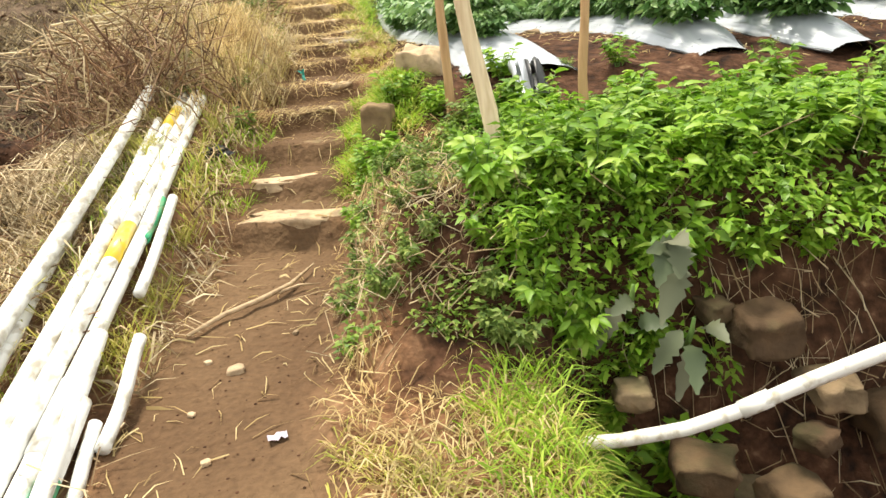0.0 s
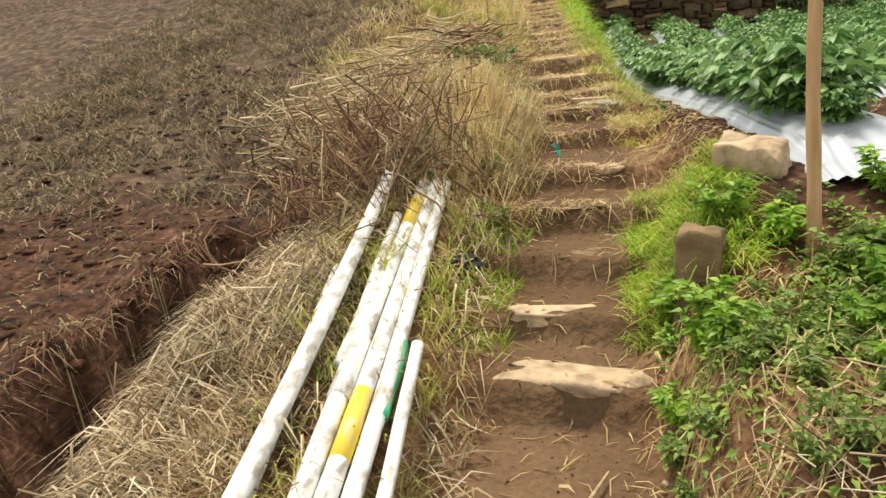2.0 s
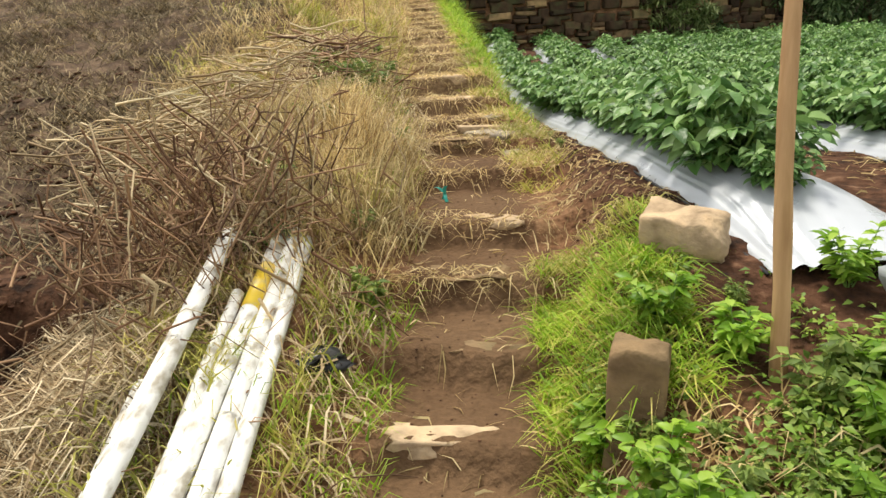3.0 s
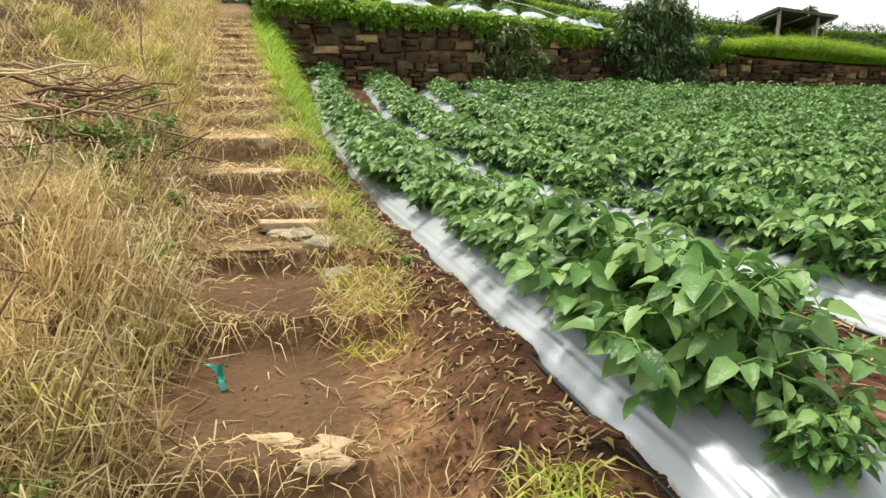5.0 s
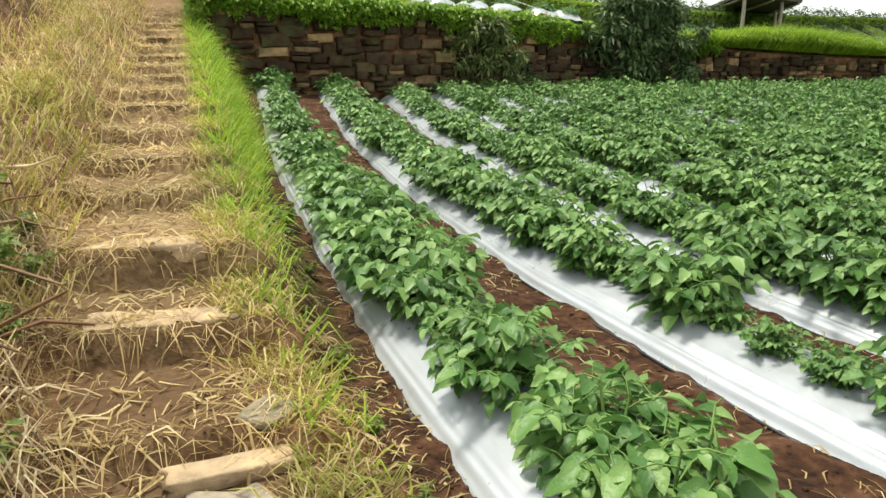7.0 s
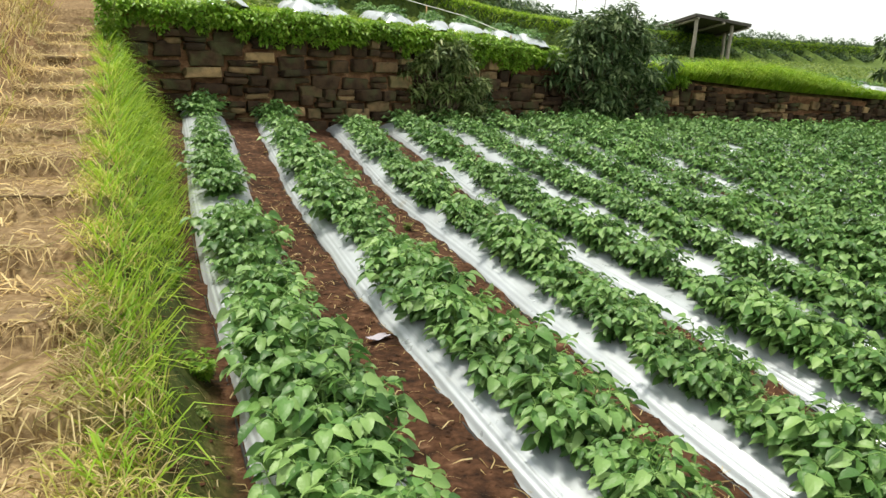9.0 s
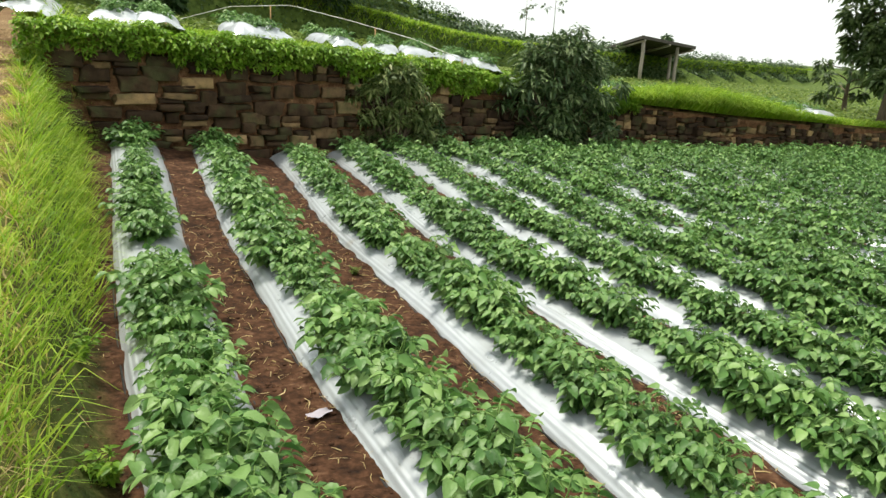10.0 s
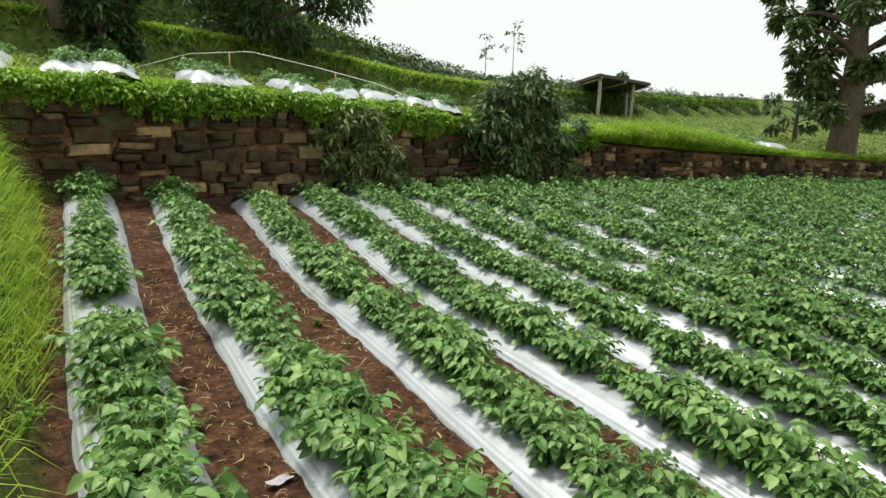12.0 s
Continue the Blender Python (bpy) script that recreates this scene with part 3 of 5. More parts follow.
for xa, xb in zip(wx[:-1], wx[1:]):
    ya, yb = wall_line(xa), wall_line(xb)
    za, zb = field_z(xa, ya) - 0.3, field_z(xb, yb) - 0.3
    v = [(xa, ya - 0.11, za), (xb, yb - 0.11, zb), (xb, yb - 0.11, wall_top(xb)), (xa, ya - 0.11, wall_top(xa)), (xa, ya + 0.25, za), (xb, yb + 0.25, zb), (xb, yb + 0.25, wall_top(xb)), (xa, ya + 0.25, wall_top(xa))]
    wall_backing.add(v, [(0, 1, 2, 3), (5, 4, 7, 6), (3, 2, 6, 7), (1, 5, 6, 2), (4, 0, 3, 7)])
wall = tagged(new("wall_terrace", wall_backing.mesh("wall_terrace", SOIL, True)), "dry stone retaining wall of brown and ochre blocks", "wall", kind="structure")

# ---- steps, path, left bank: loose things ----


def put(name, me, m, label, category, group="", mat=None):
    if mat and not me.materials:
        me.materials.append(mat)
    ob = tagged(new(name, me), label, category, group)
    ob.matrix_world = m
    return ob


def step_slab(k, w, d, h, mat, label, dx=0.0, turn=0.0, dy=0.05):
    y = float(STEP_Y[k])
    x = float(path_x(y)) + dx
    me = block(w, d, h, 40 + k, 0.13, 3, 0.12)
    put("step_edging", me, pose(x, y + dy + d * 0.3, gz(x, y + 0.12) - h * 0.95 - 0.002, 0, 0, turn), label, "step edging", "edgings of the earth steps", mat)


step_slab(0, 0.56, 0.17, 0.10, PALE_STONE, "worn pale sandstone slab edging the lowest earth step", 0.02, -6)
step_slab(1, 0.40, 0.12, 0.09, PALE_STONE, "narrow pale stone edging an earth step", -0.06, 3)
step_slab(2, 0.34, 0.12, 0.07, TAN_STONE, "muddy brown stone set in an earth step", 0.12, 4)
step_slab(3, 0.36, 0.16, 0.08, TAN_STONE, "muddy brown stone set in an earth step", -0.02, -5)
step_slab(4, 0.42, 0.15, 0.08, PALE_STONE, "worn pale stone slab in an earth step", 0.04, -8)
step_slab(6, 0.40, 0.2, 0.06, TAN_STONE, "flat mud-covered stone in an earth step", 0.0, 4)
for k, w in ((9, 0.56), (8, 0.5), (11, 0.5), (13, 0.5), (15, 0.42), (17, 0.5), (19, 0.45), (21, 0.5)):
    step_slab(k, w, 0.13, 0.08, PALE_STONE if k in (8, 9) else TAN_STONE, "straw-strewn pale stone edging an earth step", 0.03 * math.sin(k), 6 * math.sin(k * 2.0))

# flat stones and litter at the bend of the path
for x, y, w, d, tn, lab in ((-1.08, 7.2, 0.36, 0.10, 16, "long flat pale stone lying on straw in the path"),):
    put("flat_stone", block(w, d, 0.05, 71, 0.06, 2), pose(x, y, gz(x, y) + 0.0, 4, 3, tn), lab, "stone", mat=PALE_STONE)
for x, y, w, d, tn in ((-1.03, 7.02, 0.15, 0.14, 30), (-0.9, 6.82, 0.17, 0.14, 70), (-0.82, 6.62, 0.12, 0.11, 10), (-0.98, 7.4, 0.15, 0.13, 50), (-1.12, 7.07, 0.16, 0.07, -20)):
    put("stone_shard", block(w, d, 0.025, int(w * 1000), 0.09, 1), pose(x, y, gz(x, y) + 0.004, 6, -5, tn), "thin grey stone shard lying in the path", "stone", "shards in the path", SLATE)
for x, y, s in ((-0.87, 2.2, 0.06), (-1.0, 2.28, 0.03), (-0.62, 2.75, 0.03), (-0.7, 2.45, 0.025), (-0.55, 3.05, 0.03), (-0.95, 1.95, 0.025), (-0.55, 6.4, 0.05), (-0.35, 5.9, 0.04), (-0.7, 6.2, 0.03), (-0.82, 1.7, 0.03)):
    put("pebble", block(s, s * 0.8, s * 0.6, int(s * 900 + y * 7), 0.12, 1, 0.25), pose(x, y, gz(x, y) - s * 0.15, 0, 0, x * 400), "small pale pebble on the trodden earth", "stone", "pebbles on the path", PALE_STONE)

# fallen stick on the path
g = Geo()
g.add(*tube([(-1.14, 2.46, gz(-1.14, 2.46) + 0.025), (-1.03, 2.60, gz(-1.03, 2.60) + 0.03), (-0.9, 2.72, gz(-0.9, 2.72) + 0.03), (-0.80, 2.86, gz(-0.8, 2.86) + 0.03), (-0.73, 3.06, gz(-0.73, 3.06) + 0.03)], [0.008, 0.012, 0.013, 0.010, 0.004], 8))
g.add(*tube([(-0.85, 2.79, gz(-0.85, 2.79) + 0.03), (-0.76, 2.85, gz(-0.76, 2.85) + 0.03), (-0.67, 2.88, gz(-0.67, 2.88) + 0.02)], [0.008, 0.006, 0.003], 6))
put("fallen_stick", g.mesh("fallen_stick", STICK_WOOD), Matrix(), "forked dry brown stick lying across the path", "stick")
# scrap of paper
g = Geo()
n = 7
U, V = np.meshgrid(np.linspace(-1, 1, n), np.linspace(-1, 1, n))
idx = np.arange(n * n).reshape(n, n)
q = np.stack([idx[:-1, :-1], idx[:-1, 1:], idx[1:, 1:], idx[1:, :-1]], -1).reshape(-1, 4).tolist()
put("paper_scrap", mesh_of("paper_scrap", np.stack([U * 0.03, V * 0.02, 0.012 + 0.012 * wave(U * 3, V * 3, 1.4)], -1), q, PAPER), pose(-0.62, 1.78, gz(-0.62, 1.78), 0, 0, 20), "crumpled pale scrap of paper on the path", "litter")
put("paper_scrap", mesh_of("paper_scrap", np.stack([U * 0.07, V * 0.035, 0.012 + 0.012 * wave(U * 3, V * 3, 1.1)], -1), q, PAPER), pose(0.02, 10.85, float(field_z(0.02, 10.85)) + 0.012, 0, 0, 20), "crumpled pale scrap of film in the furrow", "litter")
# teal ribbon
rib = []
for a, b in (((0, 0, 0.01), (0.03, -0.02, 0.12)), ((0.0, 0.0, 0.07), (-0.07, 0.02, 0.10)), ((0.01, -0.01, 0.05), (0.035, -0.06, 0.0))):
    rib.append((np.array(a), np.array(b)))
g = Geo()
for a, b in rib:
    pts = bend(a, b, 5, -0.015, 0.006, 3)
    w = np.array([0.013, 0.004, 0.0])
    v = np.concatenate([np.stack([p - w, p + w]) for p in pts])
    g.add(v, [(2 * i, 2 * i + 1, 2 * i + 3, 2 * i + 2) for i in range(4)])
put("ribbon", g.mesh("ribbon", TEAL), pose(-1.2, 5.7, gz(-1.2, 5.7) + 0.005) @ Matrix.Scale(0.72, 4), "teal plastic ribbon scrap beside the steps", "litter")
# dark crumpled bag at the pipes' side
me = block(0.17, 0.12, 0.055, 77, 0.3, 3, 0.2)
put("plastic_bag", me, pose(-1.5, 4.12, gz(-1.5, 4.12) - 0.01, 0, 0, 30), "crumpled dark plastic bag half buried in straw", "bag", mat=BLACK_FILM)


# ---- pipes stacked on the ridge ----
def pipe(a, b, r, mat, label, bands=(), seed=0, sag=0.012):
    pts = bend(a, b, 14, sag, 0.006, seed)
    ob = tagged(new("pipe", mesh_of("pipe", *tube(pts, r, 12), mat)), label, "pipe", "pipes stacked beside the path")
    for s, e, m, nm, lab in bands:
        k0, k1 = int(s * 13), max(int(e * 13), int(s * 13) + 1)
        part(nm, mesh_of(nm, *tube(pts[k0:k1 + 1], r * (1.03 if nm == "paint_band" else 1.16), 12), m), ob, lab)
    return ob


WL = "long dirty white plastic pipe lying in dry grass"


def along(y, dx, dz, slant=-0.133):
    """A place on the stack, by its distance along the ridge."""
    return (-1.355 + slant * (y - 1.5) + dx, y, 0.35 + 0.232 * (y - 1.5) + dz)


pipe(along(0.75, -0.20, 0.10), (-1.98, 4.58, 1.22), 0.036, PIPE_WHITE, WL, seed=1)
pipe(along(0.8, -0.13, 0.03), (-1.95, 3.75, 0.93), 0.030, PIPE_WHITE, WL, ((0.5, 0.56, PIPE_WHITE, "socket", "thicker socket"),), seed=2)
pipe(along(0.7, -0.05, 0.08), along(4.86, -0.055, 0.02), 0.036, PIPE_WHITE, WL, ((0.55, 0.62, PIPE_WHITE, "socket", "thicker socket"), (0.86, 0.95, PIPE_YELLOW, "paint_band", "yellow paint stain")), seed=3)
pipe(along(0.8, 0.02, 0.06), along(4.88, 0.01, 0.01), 0.034, PIPE_WHITE, "long white plastic pipe with a yellow painted stretch", ((0.47, 0.60, PIPE_YELLOW, "paint_band", "yellow painted stretch"),), seed=4)
pipe(along(0.72, 0.085, 0.03), along(4.84, 0.065, -0.01), 0.032, PIPE_WHITE, WL, ((0.3, 0.36, PIPE_WHITE, "socket", "thicker socket"),), seed=5)
pipe(along(2.92, 0.10, -0.01), along(3.32, 0.095, -0.01), 0.023, PIPE_GREEN, "short green plastic pipe under the white pipes", seed=6)
pipe(along(0.9, 0.13, 0.0), along(1.9, 0.14, 0.0), 0.032, PIPE_WHITE, "white plastic pipe with a bright green end", ((0.35, 0.75, PIPE_GREEN, "paint_band", "bright green stretch"),), seed=7)
pipe(along(2.5, 0.18, -0.01), along(3.3, 0.16, 0.0), 0.024, PIPE_WHITE, "thin white pipe with a ragged end in the grass", seed=8)
pipe(along(1.75, 0.24, -0.05), along(2.25, 0.24, -0.03), 0.024, PIPE_WHITE, "short white pipe piece poking from dry grass", seed=9)
pipe(along(1.45, 0.20, -0.06), along(1.85, 0.19, -0.04), 0.022, PIPE_WHITE, "short white pipe piece poking from dry grass", seed=10)
pipe(along(1.2, 0.17, 0.03), along(2.2, 0.12, 0.03), 0.028, PIPE_WHITE, WL, seed=12)
pipe(along(3.1, -0.1, 0.05), along(4.3, -0.12, 0.05), 0.024, PIPE_WHITE, "thin dirty white pipe half hidden by grass", seed=11)

# ---- stakes and stones at the corner of the field ----
for a, b, r, mat, lab in (((-0.01, 3.77, 0.9), (0.0, 3.9, 2.3), 0.024, STAKE, "tall straight brown bamboo stake at the field corner"), ((0.19, 2.92, 0.78), (0.065, 2.97, 1.72), 0.034, POLE, "thick peeled pale wooden pole stuck in the weeds"), ((0.62, 3.25, 0.8), (0.65, 3.3, 1.62), 0.022, STAKE, "brown wooden stake in the weedy bank")):
    pts = bend(a, b, 10, 0, 0.012, int(r * 1000))
    rr = np.linspace(r * 1.1, r * 0.92, 10) * (1 + 0.05 * np.sin(np.arange(10) * 2.6))
    put("stake", mesh_of("stake", *tube(pts, rr, 10), mat), Matrix(), lab, "stake", "stakes at the field corner")
put("furrow_stone", block(0.1, 0.08, 0.06, 15, 0.14, 2, 0.16), pose(0.78, 6.5, gz(0.78, 6.5) - 0.006, 0, 0, 30), "small tan stone lying in the furrow", "stone", mat=TAN_STONE)
put("corner_rock", block(0.265, 0.2, 0.19, 5, 0.14, 3, 0.08), pose(-0.16, 4.36, gz(-0.155, 4.36) - 0.035, 4, 4, -20), "squared pale sandstone rock at the field corner", "rock", mat=PALE_STONE)
put("upright_stone", block(0.16, 0.12, 0.42, 9, 0.035, 3, 0.06), pose(-0.42, 3.72, 0.66, 0, 3, -14), "upright brown stone set in the weedy bank", "stone", mat=TAN_STONE)
# folded strip of film standing in the soil
U, V = np.meshgrid(np.linspace(0, 1, 14), np.linspace(0, 1, 10))
idx = np.arange(140).reshape(10, 14)
q = np.stack([idx[:-1, :-1], idx[:-1, 1:], idx[1:, 1:], idx[1:, :-1]], -1).reshape(-1, 4).tolist()
for k, (mat, dx) in enumerate(((BLACK_FILM, 0.03), (FILM, -0.05))):
    P = np.stack([0.44 + dx + (U - 0.5) * 0.09 + 0.02 * np.sin(U * 14 + V * 3), 3.66 + V * 0.34, 1.0 + 0.24 * np.sin(V * 2.0) * (0.8 + 0.2 * np.cos(U * 9)) - 0.02 + 0.012 * np.sin(U * 20)], -1)
    put("film_scrap", mesh_of("film_scrap", P, q, mat), Matrix(), "folded scrap of silver and black film on the soil", "film scrap", "scraps of film")

# ---- ditch: stones, white hose, broad-leaved plant ----
for x, y, z, w, d, h, tn in ((1.02, 2.18, 0.28, 0.24, 0.2, 0.18, 10), (0.76, 1.98, -0.12, 0.26, 0.2, 0.14, -18), (1.02, 1.9, -0.22, 0.22, 0.18, 0.17, 20), (1.22, 2.08, 0.10, 0.2, 0.2, 0.13, 0), (1.12, 1.95, 0.0, 0.14, 0.12, 0.1, 40), (0.88, 2.26, 0.36, 0.12, 0.12, 0.1, 15), (1.5, 2.1, -0.1, 0.3, 0.22, 0.2, 5), (0.93, 2.1, -0.42, 0.3, 0.2, 0.18, -6), (0.55, 2.12, 0.12, 0.16, 0.14, 0.1, -6)):
    put("ditch_stone", block(w * 0.78, d, h * 0.78, int(x * 97), 0.1, 2, 0.16), pose(x, y, z, 0, 0, tn), "damp ochre stone in the side of the ditch", "stone", "stones lining the ditch", DITCH_STONE)
hp = [(0.26, 1.92, 0.12), (0.45, 1.90, 0.13), (0.66, 1.88, 0.17), (0.84, 1.85, 0.25), (1.0, 1.80, 0.36), (1.2, 1.72, 0.5), (1.5, 1.62, 0.66), (2.2, 1.45, 0.86)]
hose = tagged(new("hose", mesh_of("hose", *tube(hp, 0.024, 12), HOSE)), "white plastic hose spanning the ditch", "hose")
part("joint", mesh_of("joint", *tube([(0.82, 1.857, 0.238), (0.9, 1.837, 0.288)], 0.029, 12), HOSE), hose, "grubby taped joint")


def broadleaf(x, y, z, n, size, seed):
    r = np.random.default_rng(seed)
    top = Geo()
    for k in range(n):
        a, down = r.uniform(math.pi * 1.1, math.pi * 1.95), r.uniform(-0.9, 0.35)
        L, W = size * r.uniform(0.7, 1.2), size * r.uniform(0.32, 0.46)
        d = np.array([math.cos(a) * 0.7, math.sin(a) * 0.5, down])
        d = d / np.linalg.norm(d)
        s = np.cross(d, [0, -0.7, 0.7])
        s = s / np.linalg.norm(s)
        u = np.cross(s, d)
        t = np.linspace(0, 1, 12)
        lobes = W * np.sin(np.pi * t ** 0.8) * (1 + 0.34 * np.sin(t * 30 + k)) * 0.5 + 0.006
        mid = d * L * t[:, None] + u * 0.06 * L * np.sin(t * 5)[:, None] + np.array([0, 0, -0.25 * L]) * (t ** 2)[:, None]
        v = np.stack([mid - s * lobes[:, None] + u * lobes[:, None] * 0.3, mid, mid + s * lobes[:, None] + u * lobes[:, None] * 0.3], 1)
        f = []
        for i in range(11):
            f += [(3 * i, 3 * i + 1, 3 * i + 4, 3 * i + 3), (3 * i + 1, 3 * i + 2, 3 * i + 5, 3 * i + 4)]
        top.add(v + np.array([r.uniform(-0.05, 0.05), r.uniform(-0.03, 0.03), r.uniform(-0.08, 0.08)]), f)
    stem = mesh_of("broadleaf_weed", *tube([(0, 0.06, -0.08), (0, 0, 0.02), (0.0, -0.02, 0.08)], [0.012, 0.01, 0.006], 6), POTATO_STEM)
    ob = put("broadleaf_weed", stem, pose(x, y, z), "broad-leaved weed with lobed purple-green leaves over the ditch", "weed", "broad-leaved weeds")
    part("leaves", top.mesh("leaves", PURPLE), ob)


broadleaf(0.72, 2.2, 0.64, 5, 0.17, 1)
broadleaf(0.76, 2.14, 0.36, 4, 0.15, 2)
broadleaf(0.58, 2.24, 0.46, 3, 0.14, 3)


def stuff(name, geo, mat, label, category):
    return tagged(new(name, geo.mesh(name, mat)), label, category, kind="stuff")


def scatter(n, x0, x1, y0, y1, keep):
    x, y = rng.uniform(x0, x1, n), rng.uniform(y0, y1, n)
    k = rng.uniform(0, 1, n) < keep(x, y)
    return x[k], y[k]


# ---- weeds on the bank ----
def weed_mesh(seed, h, n, leaf, mat, small=True):
    r = np.random.default_rng(seed)
    g_leaf, g_stem = Geo(), Geo()
    B, D, L = [], [], []
    for s in range(n):
        a = r.uniform(0, 6.28)
        o = h * r.uniform(0.1, 0.7)
        tip = np.array([math.cos(a) * o, math.sin(a) * o, h * r.uniform(0.5, 1.05)])
        pts = bend((0, 0, -0.04), tip, 4, -h * 0.1, 0.008, seed * 17 + s)
        g_stem.add(*tube(pts, [0.004, 0.003, 0.0025, 0.0015], 3, False))
        for k in range(7):
            t = 0.3 + 0.11 * k
            p = pts[0] * (1 - t) + pts[-1] * t + np.array([0, 0, 0.3 * h * t * (1 - t)])
            for side in (-1, 0, 1):
                b = a + side * 0.95 + (k % 2 - 0.5) * 2.2 * (k < 6) + r.uniform(-0.3, 0.3)
                B.append(p)
                D.append((math.cos(b), math.sin(b), r.uniform(0.0, 0.7)))
                L.append(leaf * r.uniform(0.6, 1.25))
    L = np.array(L)
    g_leaf.many(leaves(np.array(B), np.array(D), L, L * r.uniform(0.3, 0.5, len(L)), 0.35, 0.2, small), SMALL_FACES if small else LEAF_FACES)
    return g_stem.mesh("weed", POTATO_STEM), g_leaf.mesh("leaves", mat)


LUSH = [weed_mesh(300 + k, 0.21, 9, 0.068, WEED, k % 2 == 0) for k in range(5)]
DULL = [weed_mesh(320 + k, 0.13, 9, 0.046, WEED_DULL) for k in range(4)]
count = 0
spots = []
for k in range(1400):
    x, y = rng.uniform(-0.62, 3.4), rng.uniform(2.08, 3.75)
    if any(abs(x - a) < 0.07 and abs(y - b) < 0.07 for a, b in spots):
        continue
    lush = float(smooth(x, -0.12, 0.35) * (1 - 0.7 * smooth(y, 3.15, 3.5)))
    lush = max(lush, 0.6 * math.exp(-((x + 0.5) / 0.15) ** 2) * (y > 3.0))
    if (x < 0.05 and y < 2.3) or (x > 0.85 and y < 2.42) or rng.uniform() > 0.35 + 0.65 * lush:
        continue
    if x < path_x(y) + 0.34:
        continue
    spots.append((x, y))
    sm, lm = (LUSH[k % 5] if rng.uniform() < lush else DULL[k % 4])
    ob = new("weed", sm)
    ob.matrix_world = pose(x, y, gz(x, y), rng.uniform(-5, 22) * (y < 2.6), rng.uniform(-8, 8), rng.uniform(0, 360) * (y > 2.6) + rng.uniform(-40, 40)) @ Matrix.Scale(rng.uniform(0.75, 1.25) * (0.75 if x < 0.05 else 1.0), 4)
    lushness = sm in [a for a, b in LUSH]
    tagged(ob, "lush bright green leafy weed on the bank" if lushness else "low dull green weed among dry stems", "weed", "weeds on the bank")
    part("leaves", lm, ob)
    count += 1
    if count > 290:
        break
# low leafy cover between the path and the field corner
cover = Geo()
n = 20000
x, y = rng.uniform(-0.62, 0.6, n), rng.uniform(2.15, 4.2, n)
keep = (x > path_x(y) + 0.34 + 0.05 * wave(x, y, 9, 1)) & (rng.uniform(0, 1, n) < 0.12 + 0.88 * smooth(wave(x, y, 5.5, 1.4) + 0.5 * wave(x, y, 13, 0.3), -0.3, 0.5)) & (rng.uniform(0, 1, n) < 1 - 0.8 * smooth(y, 3.75, 4.1))
x, y = x[keep], y[keep]
n = len(x)
L = rng.uniform(0.022, 0.048, n)
rise = rng.uniform(0, 1, n) * (0.04 + 0.06 * smooth(wave(x, y, 7, 2), -0.2, 0.6))
cover.many(leaves(np.stack([x, y, ground(x, y) + rise], 1), np.stack([rng.normal(0, 0.8, n), rng.normal(0, 0.8, n), rng.uniform(0.0, 0.8, n)], 1), L, L * 0.5, 0.35, 0.2, True), SMALL_FACES)
stuff("ground_cover", cover, leaf_mat("cover_leaf", (0.09, 0.18, 0.025), (0.19, 0.32, 0.045), (0.36, 0.46, 0.11), 0.5, 0.35, 5.0), "low green leafy weeds matting the bank's top", "weeds")
# creepers down the face of the bank, over the ditch
face = Geo()
n = 5200
x = rng.uniform(0.1, 2.6, n)
hang = rng.uniform(0, 1, n)
low_end = np.where(x < 0.45, 0.36, np.where(x < 0.95, 0.16, 0.66)) + 0.16 * wave(x, x, 4, 1)
z = 0.92 - hang * (0.92 - low_end)
y = 2.56 - 0.34 * hang + rng.normal(0, 0.03, n)
keep = rng.uniform(0, 1, n) < np.where(x < 0.7, 1.0, 0.35 + 0.5 * smooth(wave(x, z, 7, 2), -0.2, 0.4)) * (1 - 0.35 * hang)
x, y, z = x[keep], y[keep], z[keep]
n = len(x)
L = rng.uniform(0.03, 0.065, n)
D = np.stack([rng.normal(0, 0.6, n), -0.6 + rng.normal(0, 0.3, n), rng.uniform(-0.3, 0.6, n)], 1)
face.many(leaves(np.stack([x, y - 0.03, z], 1), D, L, L * 0.5, 0.35, 0.15, True), SMALL_FACES)
stuff("bank_creepers", face, WEED, "green creeping weeds down the face of the bank", "weeds")
# further low weeds: along the field edge and the furrows
for x, y, kind in ((-0.5, 6.6, 1), (-0.55, 7.0, 1), (-0.66, 7.4, 1), (-0.74, 7.9, 1), (-0.88, 8.5, 1), (-0.85, 9.2, 1), (-0.98, 9.9, 1), (-1.0, 10.4, 0), (-0.2, 4.15, 1), (0.3, 4.1, 0), (0.7, 4.2, 1), (1.0, 4.15, 0), (-0.05, 4.05, 1), (1.9, 4.2, 1), (2.9, 4.25, 0), (-1.25, 11.5, 0), (-0.35, 11.6, 1), (0.75, 13.2, 1), (-0.3, 3.95, 0), (-0.12, 3.85, 0), (0.2, 3.8, 1)):
    sm, lm = DULL[int(abs(x) * 10) % 4] if kind else LUSH[int(abs(x) * 10) % 5]
    ob = tagged(new("weed", sm), "small green weed in the reddish soil beside the bed", "weed", "weeds along the field edge")
    ob.matrix_world = pose(x, y, gz(x, y), 0, 0, x * 300) @ Matrix.Scale(0.6 + 0.25 * (not kind), 4)
    part("leaves", lm, ob)


# ---- grass and straw, too many to count ----
def left_of(x, y):
    return path_x(y) - 0.26 - x


# tall dry grass on the left bank
dry = Geo()


